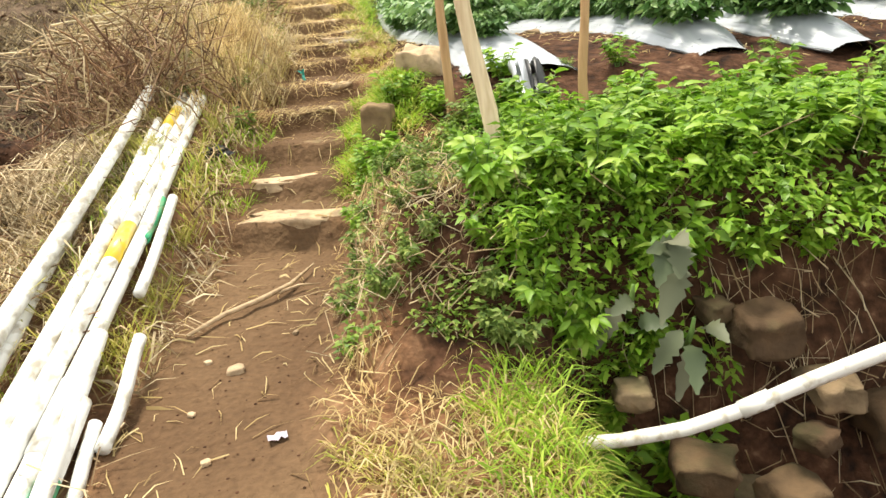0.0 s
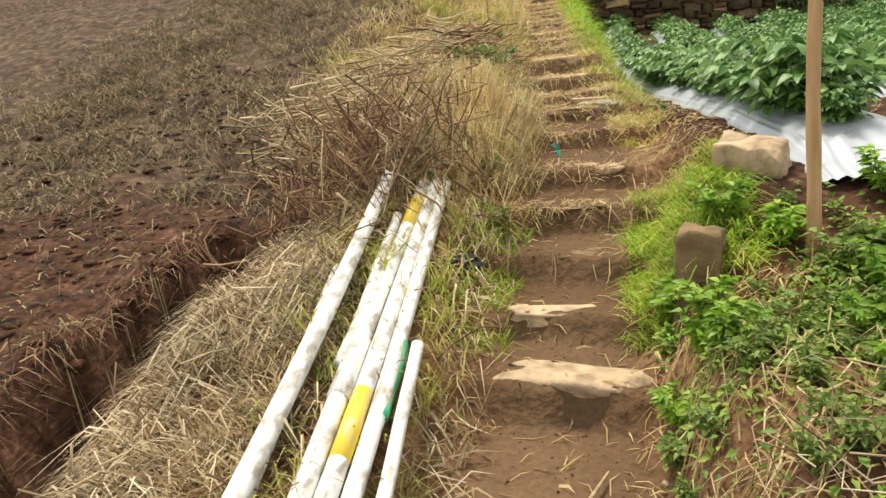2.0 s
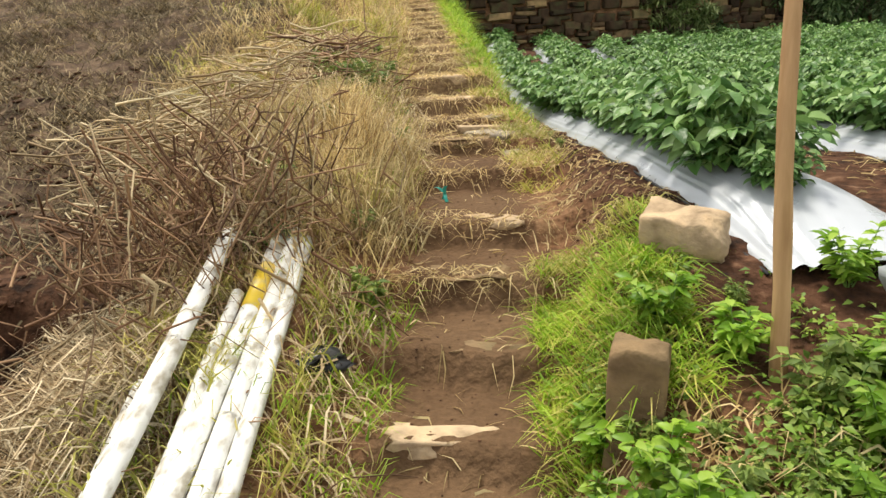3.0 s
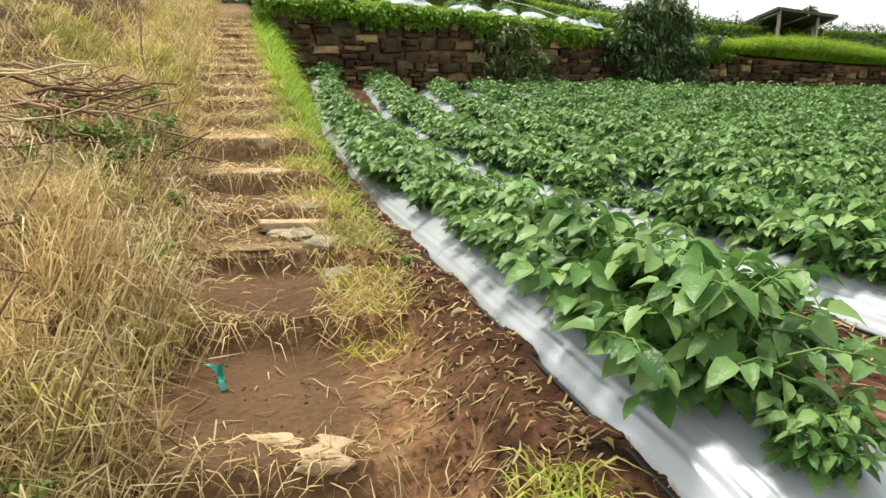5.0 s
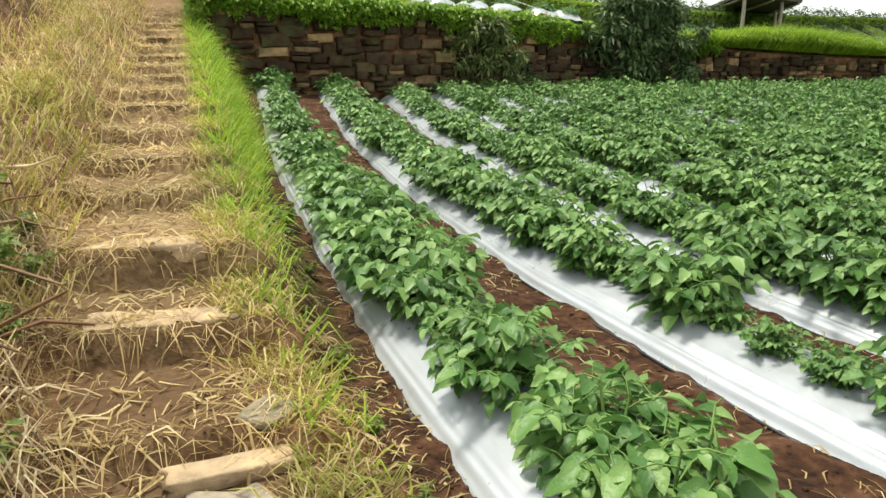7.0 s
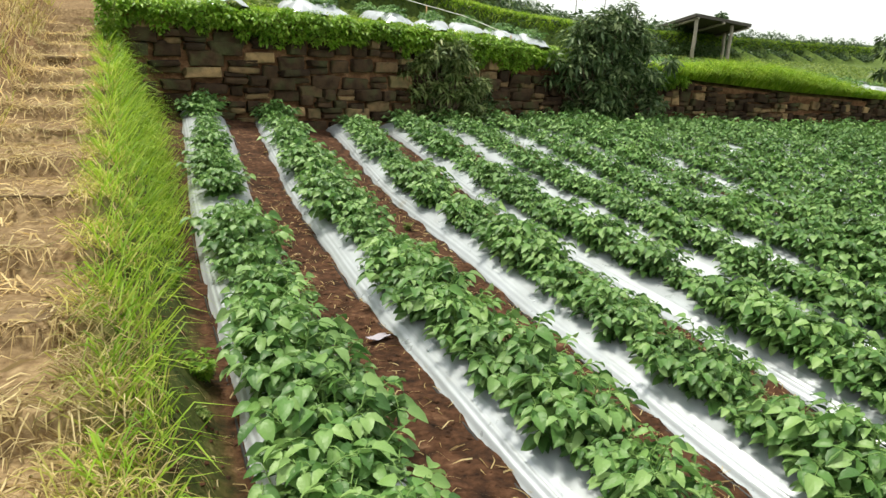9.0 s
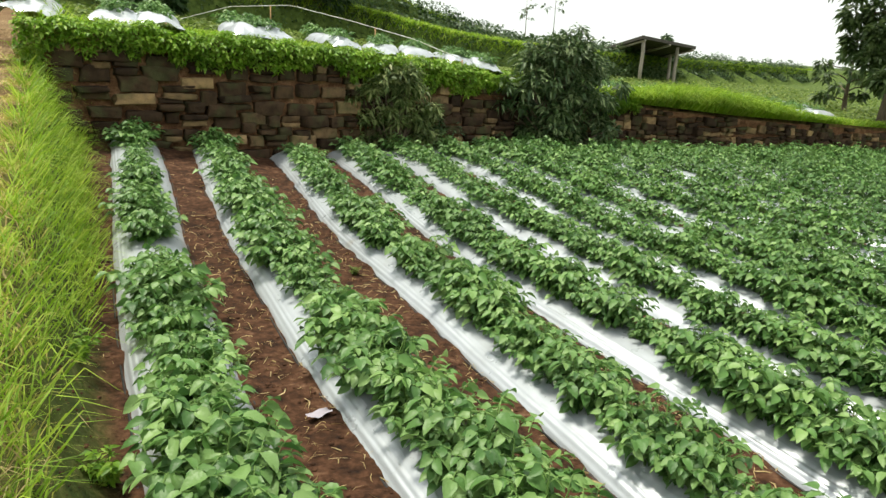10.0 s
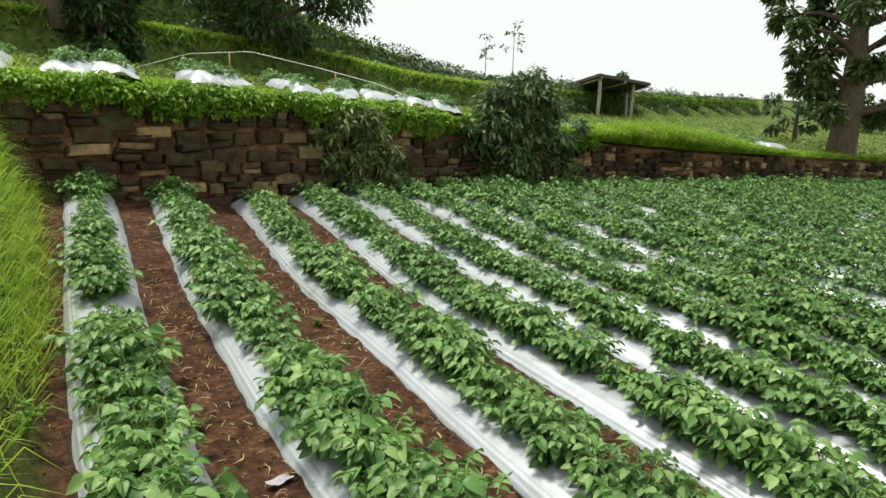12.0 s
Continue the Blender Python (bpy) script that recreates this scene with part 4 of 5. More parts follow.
def dry_keep(x, y):
    u = left_of(x, y) + 0.07 * wave(x, y, 5, 1)
    clump = 0.45 + 0.55 * smooth(wave(x, y, 6.5, 2), -0.3, 0.5)
    pipes = np.where((y < 4.85) & (x > -2.02 + 0.149 * (4.5 - y)), 0.10, 1.0)
    return smooth(u, 0.0, 0.25) * (1 - smooth(u, 0.72 + 0.6 * smooth(y, 4.4, 7), 1.15 + 1.6 * smooth(y, 4.4, 7))) * clump * pipes


x, y = scatter(60000, -4.4, -1.0, 2.4, 9.5, dry_keep)
dry.many(grass(x, y, 0.19 + 0.17 * smooth(y, 4.3, 5.2) * (1 - 0.75 * smooth(y, 5.7, 6.6)), 0.42, 1.0, 0.0055), BLADE_FACES)
x, y = scatter(18000, -3.2, -1.15, 4.3, 6.3, dry_keep)
dry.many(grass(x, y, 0.36, 0.3, 0.9, 0.005), BLADE_FACES)
x, y = scatter(26000, -6.5, -1.5, 9.5, 20, dry_keep)
dry.many(grass(x, y, 0.26, 0.5, 0.9, 0.010), BLADE_FACES)
stuff("dry_grass", dry, STRAW, "tall dry straw-coloured grass on the bank beside the path", "dry grass")
mix = Geo()
x, y = scatter(46000, -3.6, -1.0, 3.0, 12, lambda x, y: dry_keep(x, y) * smooth(wave(x, y, 3.3, 5), -0.25, 0.5))
mix.many(grass(x, y, 0.29 - 0.09 * smooth(y, 5.7, 6.6), 0.42, 0.9, 0.007), BLADE_FACES)
x, y = scatter(34000, -7, -1.4, 8.0, 22, lambda x, y: dry_keep(x, y) * smooth(wave(x, y, 2.2, 5), -0.5, 0.3))
mix.many(grass(x, y, 0.28, 0.45, 0.8, 0.011), BLADE_FACES)
stuff("yellowing_grass", mix, YELLOW_GRASS, "yellow-green grass mixed through the dry stalks", "grass")

brown = Geo()
x, y = scatter(22000, -3.8, -1.05, 2.6, 11, dry_keep)
brown.many(grass(x, y, 0.20, 0.6, 1.1, 0.005), BLADE_FACES)
stuff("dead_stems", brown, BROWN_DEAD, "brown dead stems mixed through the dry grass", "dead stems")
for k in range(40):
    yy = rng.uniform(4.5, 9.0)
    xx = float(path_x(yy)) - rng.uniform(0.42, 1.1)
    sm, lm = DULL[k % 4]
    ob = tagged(new("weed", sm), "small green weed growing through the dry grass", "weed", "weeds in the dry grass")
    ob.matrix_world = pose(xx, yy, gz(xx, yy) + 0.03, 0, 0, k * 77) @ Matrix.Scale(rng.uniform(0.8, 1.4), 4)
    part("leaves", lm, ob)

# bright broad-bladed sprout in the dry grass
sprout = Geo()
B = np.array([(0, 0, 0)] * 5, float)
D = np.array([(0.2, 0.1, 1.0), (-0.4, 0.1, 0.9), (0.1, -0.45, 0.8), (0.5, 0.3, 0.7), (-0.2, 0.5, 0.8)])
sprout.many(leaves(B, D, np.array([0.24, 0.2, 0.17, 0.15, 0.16]), np.array([0.055, 0.05, 0.045, 0.04, 0.04]), 0.3, 0.2, False, 0.3), LEAF_FACES)
put("sprout", sprout.mesh("sprout", GREEN_GRASS), pose(-1.5, 5.75, gz(-1.5, 5.75)), "bright yellow-green broad-leaved sprout in the dry grass", "weed")

# matted, drooping straw: below the pipes, round the steps, on the mat before the ditch
mat_geo = Geo()
x, y = scatter(9000, -3.0, -1.1, 1.2, 4.6, lambda x, y: smooth(left_of(x, y), 0.02, 0.2) * (1 - smooth(left_of(x, y), 0.7, 0.95)) * np.where((x > -1.92 + 0.149 * (4.5 - y)) & (x < -1.12 - 0.149 * (y - 1.5)), 0.12, 1.0))
mat_geo.many(litter(x, y, 0.16, 0.03, 0.006, 0.5), BLADE_FACES)
x, y = scatter(8000, -2.5, -1.85, 2.0, 4.4, lambda x, y: 0.15 + 0.85 * smooth(wave(x, y, 5, 3), -0.3, 0.3))
mat_geo.many(grass(x, y, 0.27, 0.5, 1.7, 0.006, comb=(-0.55, -0.3, 0.0)), BLADE_FACES)
x, y = scatter(9000, -3.0, -1.3, 5.4, 9.0, lambda x, y: smooth(left_of(x, y), 0.0, 0.2) * (1 - smooth(left_of(x, y), 1.0, 1.5)) * smooth(wave(x, y, 4, 1), -0.4, 0.4))
mat_geo.many(litter(x, y, 0.2, 0.06, 0.006, 0.7), BLADE_FACES)
stuff("matted_straw", mat_geo, GREY_STRAW, "greyish matted straw over the bank and the edge of the dip", "straw")

loose = Geo()
x, y = scatter(5200, -1.6, -0.2, 1.0, 9.5, lambda x, y: (0.14 + 0.7 * smooth(np.abs(x - path_x(y)), 0.16, 0.36) * (np.abs(x - path_x(y)) < 0.6) + 0.25 * smooth(y, 6.2, 7.6)) * np.where((y < 2.7) & (x > -0.55), 0.2, 1.0))
loose.many(litter(x, y, 0.10, 0.008, 0.0045, 0.2), BLADE_FACES)
x, y = scatter(15000, -4.2, -1.0, 6.6, 18.5, lambda x, y: (np.abs(x - path_x(y)) < 0.5) * (0.5 + 0.5 * smooth(wave(x, y, 5, 1), -0.2, 0.4)))
loose.many(litter(x, y, 0.13, 0.01, 0.007, 0.3), BLADE_FACES)
x, y = scatter(2300, -0.65, 0.35, 1.0, 2.2, lambda x, y: smooth(x - path_x(y), 0.3, 0.45) * (1 - smooth(x, 0.2, 0.36)) * (1 - 0.85 * smooth(y, 1.85, 2.02) * smooth(x, -0.45, -0.25)))
loose.many(litter(x, y, 0.10, 0.015, 0.0045, 0.6), BLADE_FACES)
x, y = scatter(1300, -0.7, 0.5, 2.5, 3.7, lambda x, y: smooth(x - path_x(y), 0.3, 0.4) * (1 - smooth(x, 0.1, 0.5)))
loose.many(litter(x, y, 0.13, 0.025, 0.005, 0.5), BLADE_FACES)
x, y = scatter(9000, -1.4, 5, 4.2, 17, lambda x, y: smooth(x - path_x(y), 0.5, 0.65) * 0.35)
loose.many(litter(x, y, 0.06, 0.008, 0.005, 0.3), BLADE_FACES)
yy = rng.uniform(4.7, 8.2, 700)
loose.many(litter(bed_left(0, yy) - rng.uniform(0.02, 0.45, 700), yy, 0.05, 0.006, 0.006, 0.3), BLADE_FACES)
for bed in range(1, 5):
    yy = rng.uniform(4.8, 15.0, 420)
    xx = bed_left(bed, yy) - rng.uniform(0.03, 0.40, 420)
    loose.many(litter(xx, yy, 0.09, 0.006, 0.005, 0.25), BLADE_FACES)
stuff("loose_straw", loose, STRAW, "loose straw strewn over the path and soil", "straw")

dark_bits = Geo()
x, y = scatter(30000, -9, -2.5, 2.6, 15, lambda x, y: smooth(left_of(x, y), 1.2, 1.7) * (0.35 + 0.65 * smooth(wave(x, y, 2.5, 2), -0.2, 0.5)) * (0.25 + 0.75 * smooth(y, 4.8, 6)))
dark_bits.many(litter(x, y, 0.13, 0.012, 0.007, 0.7), BLADE_FACES)
x, y = scatter(36000, -9, -2.6, 4.9, 15, lambda x, y: smooth(left_of(x, y), 1.2, 1.7) * smooth(wave(x, y, 1.7, 4), -0.3, 0.4))
dark_bits.many(grass(x, y, 0.12, 0.9, 1.4, 0.008), BLADE_FACES)
for k in range(330):
    yy = rng.uniform(5.0, 13.0)
    cx = float(path_x(yy)) - rng.uniform(1.5, 6.0)
    m = int(rng.integers(18, 60))
    sp = rng.uniform(0.03, 0.12)
    dark_bits.many(grass(cx + rng.normal(0, sp * 1.6, m), yy + rng.normal(0, sp, m), rng.uniform(0.10, 0.24), 0.8, 1.5, 0.006), BLADE_FACES)
x, y = scatter(2600, -7, -2.7, 2.6, 6.4, lambda x, y: smooth(left_of(x, y), 1.25, 1.6))
dark_bits.many(litter(x, y, 0.06, 0.008, 0.008, 0.3), BLADE_FACES)
stuff("fallow_debris", dark_bits, leaf_mat("grey_debris", (0.055, 0.042, 0.023), (0.145, 0.11, 0.06), (0.42, 0.33, 0.2), 0.85, 0.15), "grey-brown dead stalks strewn over the fallow slope", "debris")

# green grass: by the pipes, on the corner, along the field edge
gr = Geo()
x, y = scatter(900, -1.55, -1.2, 3.6, 4.7, lambda x, y: (left_of(x, y) > 0.0) * 0.5)
gr.many(grass(x, y, 0.16, 0.6, 1.0, 0.006), BLADE_FACES)
x, y = scatter(1500, -1.9, -1.25, 1.6, 4.6, lambda x, y: 0.6 * smooth(wave(x, y, 6, 3), 0.0, 0.6))
gr.many(grass(x, y, 0.19, 0.5, 0.8, 0.005), BLADE_FACES)
x, y = scatter(5200, -0.74, -0.1, 3.7, 4.75, lambda x, y: smooth(x - path_x(y), 0.24, 0.34) * (1 - smooth(x, -0.3, -0.12)) * (1 - 0.8 * smooth(y, 4.4, 4.75)))
gr.many(grass(x, y, 0.15, 0.7, 1.1, 0.006), BLADE_FACES)
x, y = scatter(1700, -0.3, 0.36, 1.3, 2.1, lambda x, y: smooth(x, -0.1, 0.25))
gr.many(grass(x, y, 0.17, 0.6, 1.4, 0.006), BLADE_FACES)
x, y = scatter(38000, -3.2, -0.55, 7.0, 18.2, lambda x, y: smooth(x - path_x(y), 0.34, 0.52) * (1 - smooth(x - path_x(y) - 0.3 * smooth(y, 10.5, 13.5), 0.56, 0.72)) * (0.3 + 0.7 * smooth(y, 7.5, 9)))
gr.many(grass(x, y, 0.18 + 0.10 * smooth(y, 8, 10) + 0.12 * smooth(y, 11.5, 14), 0.6, 1.1, 0.008), BLADE_FACES)
stuff("green_grass", gr, GREEN_GRASS, "fresh green grass along the path's edge", "grass")
yg = Geo()
x, y = scatter(34000, -3.4, -0.5, 5.8, 18.2, lambda x, y: smooth(x - path_x(y), 0.22, 0.34) * (1 - smooth(x - path_x(y), 0.5, 0.68)))
yg.many(grass(x, y, 0.15, 0.7, 1.1, 0.007), BLADE_FACES)
x, y = scatter(3000, -0.75, -0.2, 3.7, 4.9, lambda x, y: smooth(x - path_x(y), 0.24, 0.34) * (1 - smooth(x, -0.3, -0.1)))
yg.many(grass(x, y, 0.12, 0.8, 1.2, 0.006), BLADE_FACES)
x, y = scatter(9000, -0.6, 0.4, 1.1, 2.3, lambda x, y: smooth(x - path_x(y), 0.3, 0.5) * (1 - smooth(x, 0.25, 0.4)) * smooth(wave(x, y, 8, 2), -0.1, 0.4) * 0.8 * (1 - smooth(y, 1.8, 1.98)))
yg.many(grass(x, y, 0.10, 0.9, 1.6, 0.0045), BLADE_FACES)
stuff("edge_grass", yg, YELLOW_GRASS, "short yellowing grass along the path's edge", "grass")

# straw tufts hanging over the edges of the steps
tufts = Geo()
for k, sy in enumerate(STEP_Y[3:22]):
    m = 260 if sy < 10 else 150
    x = path_x(sy) - 0.42 + 0.8 * rng.uniform(0, 1, m) ** 1.6
    y = sy + rng.uniform(-0.02, 0.14, m)
    tufts.many(grass(x, y, 0.10, 0.9, 1.9, 0.0045 + 0.003 * (sy > 9), comb=(0.0, -0.5, -0.5)), BLADE_FACES)
stuff("step_straw", tufts, STRAW, "dry straw hanging over the edges of the steps", "straw")

edge_dry = Geo()
x, y = scatter(9000, -2.0, -0.3, 6.0, 10.0, lambda x, y: smooth(x - path_x(y), 0.22, 0.32) * (1 - smooth(x - path_x(y), 0.45, 0.7)))
edge_dry.many(grass(x, y, 0.15, 0.8, 1.3, 0.005), BLADE_FACES)
stuff("edge_straw", edge_dry, STRAW, "dry straw grass along the path's field edge", "dry grass")

# ---- dead brush and branches on the left bank ----


def brush(name, cx, cy, w, d, h, n, seed, mat, label, r0=0.006, long=0.5, way=0.0, steep=0.3, curl=0.03):
    r = np.random.default_rng(seed)
    g = Geo()
    for k in range(n):
        a = way + r.normal(0, 0.9)
        x, y = cx + r.normal(0, w), cy + r.normal(0, d)
        L = long * r.uniform(0.5, 1.3)
        z = gz(x, y) + h * r.uniform(0.02, 1.0) ** 1.3
        dx, dy, dz = math.cos(a) * L, math.sin(a) * L, r.uniform(-steep, steep) * L
        pts = bend((x - dx / 2, y - dy / 2, z - dz / 2), (x + dx / 2, y + dy / 2, z + dz / 2), 5, r.uniform(-0.06, 0.06), curl, seed * 100 + k)
        pts[:, 2] = np.maximum(pts[:, 2], ground(pts[:, 0], pts[:, 1]) + 0.005)
        g.add(*tube(pts, np.linspace(1.2, 0.5, 5) * r0 * r.uniform(0.6, 1.5), 4, False))
    return tagged(new(name, g.mesh(name, mat)), label, "brushwood", kind="stuff")


brush("tangled_stalks", -2.28, 3.1, 0.17, 0.5, 0.14, 170, 25, GREY_STRAW, "tangle of curled grey-white dry stalks beside the pipes", 0.0032, 0.26, 0.9, 0.8, 0.12)
brush("pale_stalks", -2.1, 4.75, 0.3, 0.4, 0.5, 130, 26, STRAW_PALE, "pale dry stalks through the heap of dead fern", 0.004, 0.4, 0.6, 1.8, 0.09)
brush("dead_brush", -2.2, 4.65, 0.33, 0.36, 0.5, 520, 5, BROWN_DEAD, "heap of reddish brown dead fern stems", 0.004, 0.34, 0.3, 1.7, 0.08)
brush("straw_heap", -2.85, 6.1, 0.3, 0.35, 0.55, 420, 6, STRAW_PALE, "heap of pale dry stalks on the bank", 0.005, 0.55, 0.4)
brush("branch_pile", -2.2, 7.75, 0.25, 0.35, 0.3, 70, 7, BROWN_DEAD, "pile of brown dead branches beside the path", 0.007, 0.6, -0.3)
brush("branch_pile", -3.15, 8.6, 0.4, 0.5, 0.2, 60, 8, STRAW_PALE, "pile of pale dead branches on the bank", 0.007, 0.7, 0.1)
brush("dry_vines", -0.15, 2.45, 0.22, 0.16, 0.12, 150, 9, GREY_STRAW, "dry tangled vines over the bank's face", 0.0018, 0.2, 0.9, 0.7, 0.06)
brush("dry_vines", 1.35, 2.35, 0.4, 0.12, 0.15, 150, 10, GREY_STRAW, "dry tangled vines over the bank's face", 0.002, 0.28, 1.2, 0.6, 0.06)
for a, b, r in (((-1.9, 5.9, 0.02), (-1.75, 6.05, 0.55), 0.006), ((-1.72, 7.0, 0.0), (-1.68, 7.05, 0.5), 0.007), ((-2.4, 9.5, 0.0), (-2.5, 9.6, 0.75), 0.011), ((-2.0, 8.3, 0), (-1.96, 8.3, 0.45), 0.009), ((-2.05, 3.55, 0), (-1.95, 3.6, 0.5), 0.005), ((-1.62, 3.75, 0), (-1.45, 3.55, 0.28), 0.004)):
    za, zb = gz(a[0], a[1]) + a[2], gz(b[0], b[1]) + b[2]
    put("dry_stalk", mesh_of("dry_stalk", *tube(bend((*a[:2], za - 0.03), (*b[:2], zb), 7, 0, 0.03, int(r * 9999)), np.linspace(1, 0.4, 7) * r, 5), DEADWOOD), Matrix(), "single dead brown stalk standing in the grass", "stalk", "dead stalks")
for a, b in (((-3.0, 7.9), (-2.2, 7.75)), ((-2.8, 8.1), (-2.25, 7.5)), ((-3.5, 9.3), (-2.65, 9.15)), ((-2.9, 6.3), (-2.15, 6.5))):
    put("fallen_branch", mesh_of("fallen_branch", *tube(bend((*a, gz(*a) + 0.12), (*b, gz(*b) + 0.10), 9, 0.0, 0.03, int(a[0] * -50)), np.linspace(1, 0.6, 9) * 0.016, 7), DEADWOOD), Matrix(), "long weathered branch lying on dry grass", "branch", "fallen branches")
brush("dry_twigs", -1.62, 2.7, 0.18, 0.55, 0.16, 30, 15, BROWN_DEAD, "thin dark dry twigs lying across the pipes", 0.003, 0.35, 0.2)
ptuft = Geo()
for k in range(26):
    yy = rng.uniform(1.4, 4.6)
    cx = -1.355 - 0.133 * (yy - 1.5) + rng.choice([-0.10, -0.11, 0.13, 0.18, -0.25])
    m = int(rng.integers(25, 60))
    x, y = cx + rng.normal(0, 0.02, m), yy + rng.normal(0, 0.09, m)
    ptuft.many(grass(x, y, 0.2, 0.55, 1.0, 0.005, lift=0.02), BLADE_FACES)
stuff("pipe_grass", ptuft, YELLOW_GRASS, "thin yellow-green grass growing up between the pipes", "grass")
roots = Geo()
n = 380
y = rng.uniform(2.6, 4.6, n)
x = -3.06 - 0.1 * (y - 3) + rng.normal(0, 0.06, n)
roots.many(grass(x, y, 0.13, 0.6, 1.9, 0.006, comb=(0.6, -0.2, -0.2)), BLADE_FACES)
stuff("scarp_roots", roots, BROWN_DEAD, "dead roots and stems hanging over the edge of the trench", "roots")

# ---- the upper terrace ----


def foliage_cloud(centres, radii, per, leaf, mat_small=True, flat=1.0, shell=0.55, wide=0.45):
    """Leaves on the outsides of uneven lobes."""
    B, D, L = [], [], []
    for c, r, n in zip(centres, radii, per):
        d = unit(rng.normal(0, 1, (n, 3)))
        rad = r * (shell + (1 - shell) * rng.uniform(0, 1, n) ** 0.5) * (1 + 0.18 * np.sin(d[:, 0] * 5 + d[:, 2] * 7 + r * 30))
        B.append(np.array(c) + d * rad[:, None] * np.array([1, 1, flat]))
        D.append(d * np.array([1, 1, 0.35]) + rng.normal(0, 0.45, (n, 3)) + np.array([0, 0, -0.1]))
        L.append(leaf * rng.uniform(0.6, 1.35, n))
    L = np.concatenate(L)
    return leaves(np.concatenate(B), np.concatenate(D), L, L * wide * rng.uniform(0.8, 1.2, len(L)), 0.35, 0.18, mat_small, 0.7)


# hanging green fringe along the wall's head
fr = Geo()
n = 26000
x = rng.uniform(-2.6, 9.0, n)
hang = rng.uniform(0, 1, n) ** 1.5
depth = 0.40 + 0.22 * wave(x, x * 0.3, 2.1, 1) + 0.12 * wave(x, x, 6, 2)
out = 0.10 + 0.12 * np.sin(np.pi * np.clip(hang, 0, 1)) + 0.05 * wave(x, hang * 3, 5, 1)
z = wall_edge(x) + 0.04 + 0.07 * wave(x, x, 3.3, 1) - hang * depth * 1.1
y = wall_line(x) - 0.12 - out + rng.normal(0, 0.04, n) + 0.35 * (hang < 0.12) * rng.uniform(0, 1, n)
L = rng.uniform(0.05, 0.095, n)
D = np.stack([rng.normal(0, 0.6, n), -0.7 + rng.normal(0, 0.3, n), rng.uniform(-0.5, 0.5, n)], 1)
fr.many(leaves(np.stack([x, y, z], 1), D, L, L * 0.55, 0.4, 0.15, True), SMALL_FACES)
stuff("hanging_weeds", fr, WEED, "bright green creeping weeds hanging over the wall's head", "weeds")

# tall grass on the lower right stretch of the edge
tg = Geo()
n = 20000
x = np.concatenate([rng.uniform(8.0, 15.5, n // 2), rng.uniform(8.2, 26, n // 2)])
y = wall_line(x) + rng.uniform(-0.30, 0.75, n)
length = 0.26 + 0.6 * np.exp(-((x - 11.2) / 2.5) ** 2) + 0.05 * wave(x, y, 2, 1)
base = np.stack([x, y, wall_edge(x) - 0.06 + 0 * x], 1)
a = rng.uniform(0, 6.28, n)
way = unit(np.stack([np.cos(a) * 0.4, np.sin(a) * 0.4 - 0.35, np.ones(n)], 1))
tg.many(blades(base, way, length * rng.uniform(0.6, 1.3, n), 0.016 * rng.uniform(0.6, 1.4, n), rng.uniform(0.4, 1.6, n)), BLADE_FACES)
n = 5000
x = rng.uniform(-2.6, 8, n)
base = np.stack([x, wall_line(x) + rng.uniform(-0.15, 1.0, n), wall_edge(x) + 0.0], 1)
a = rng.uniform(0, 6.28, n)
tg.many(blades(base, unit(np.stack([np.cos(a) * 0.5, np.sin(a) * 0.5 - 0.2, np.ones(n)], 1)), 0.16 * rng.uniform(0.6, 1.3, n), 0.014 * np.ones(n), rng.uniform(0.4, 1.6, n)), BLADE_FACES)
stuff("terrace_grass", tg, GREEN_GRASS, "tall bright green grass on the terrace edge", "grass")

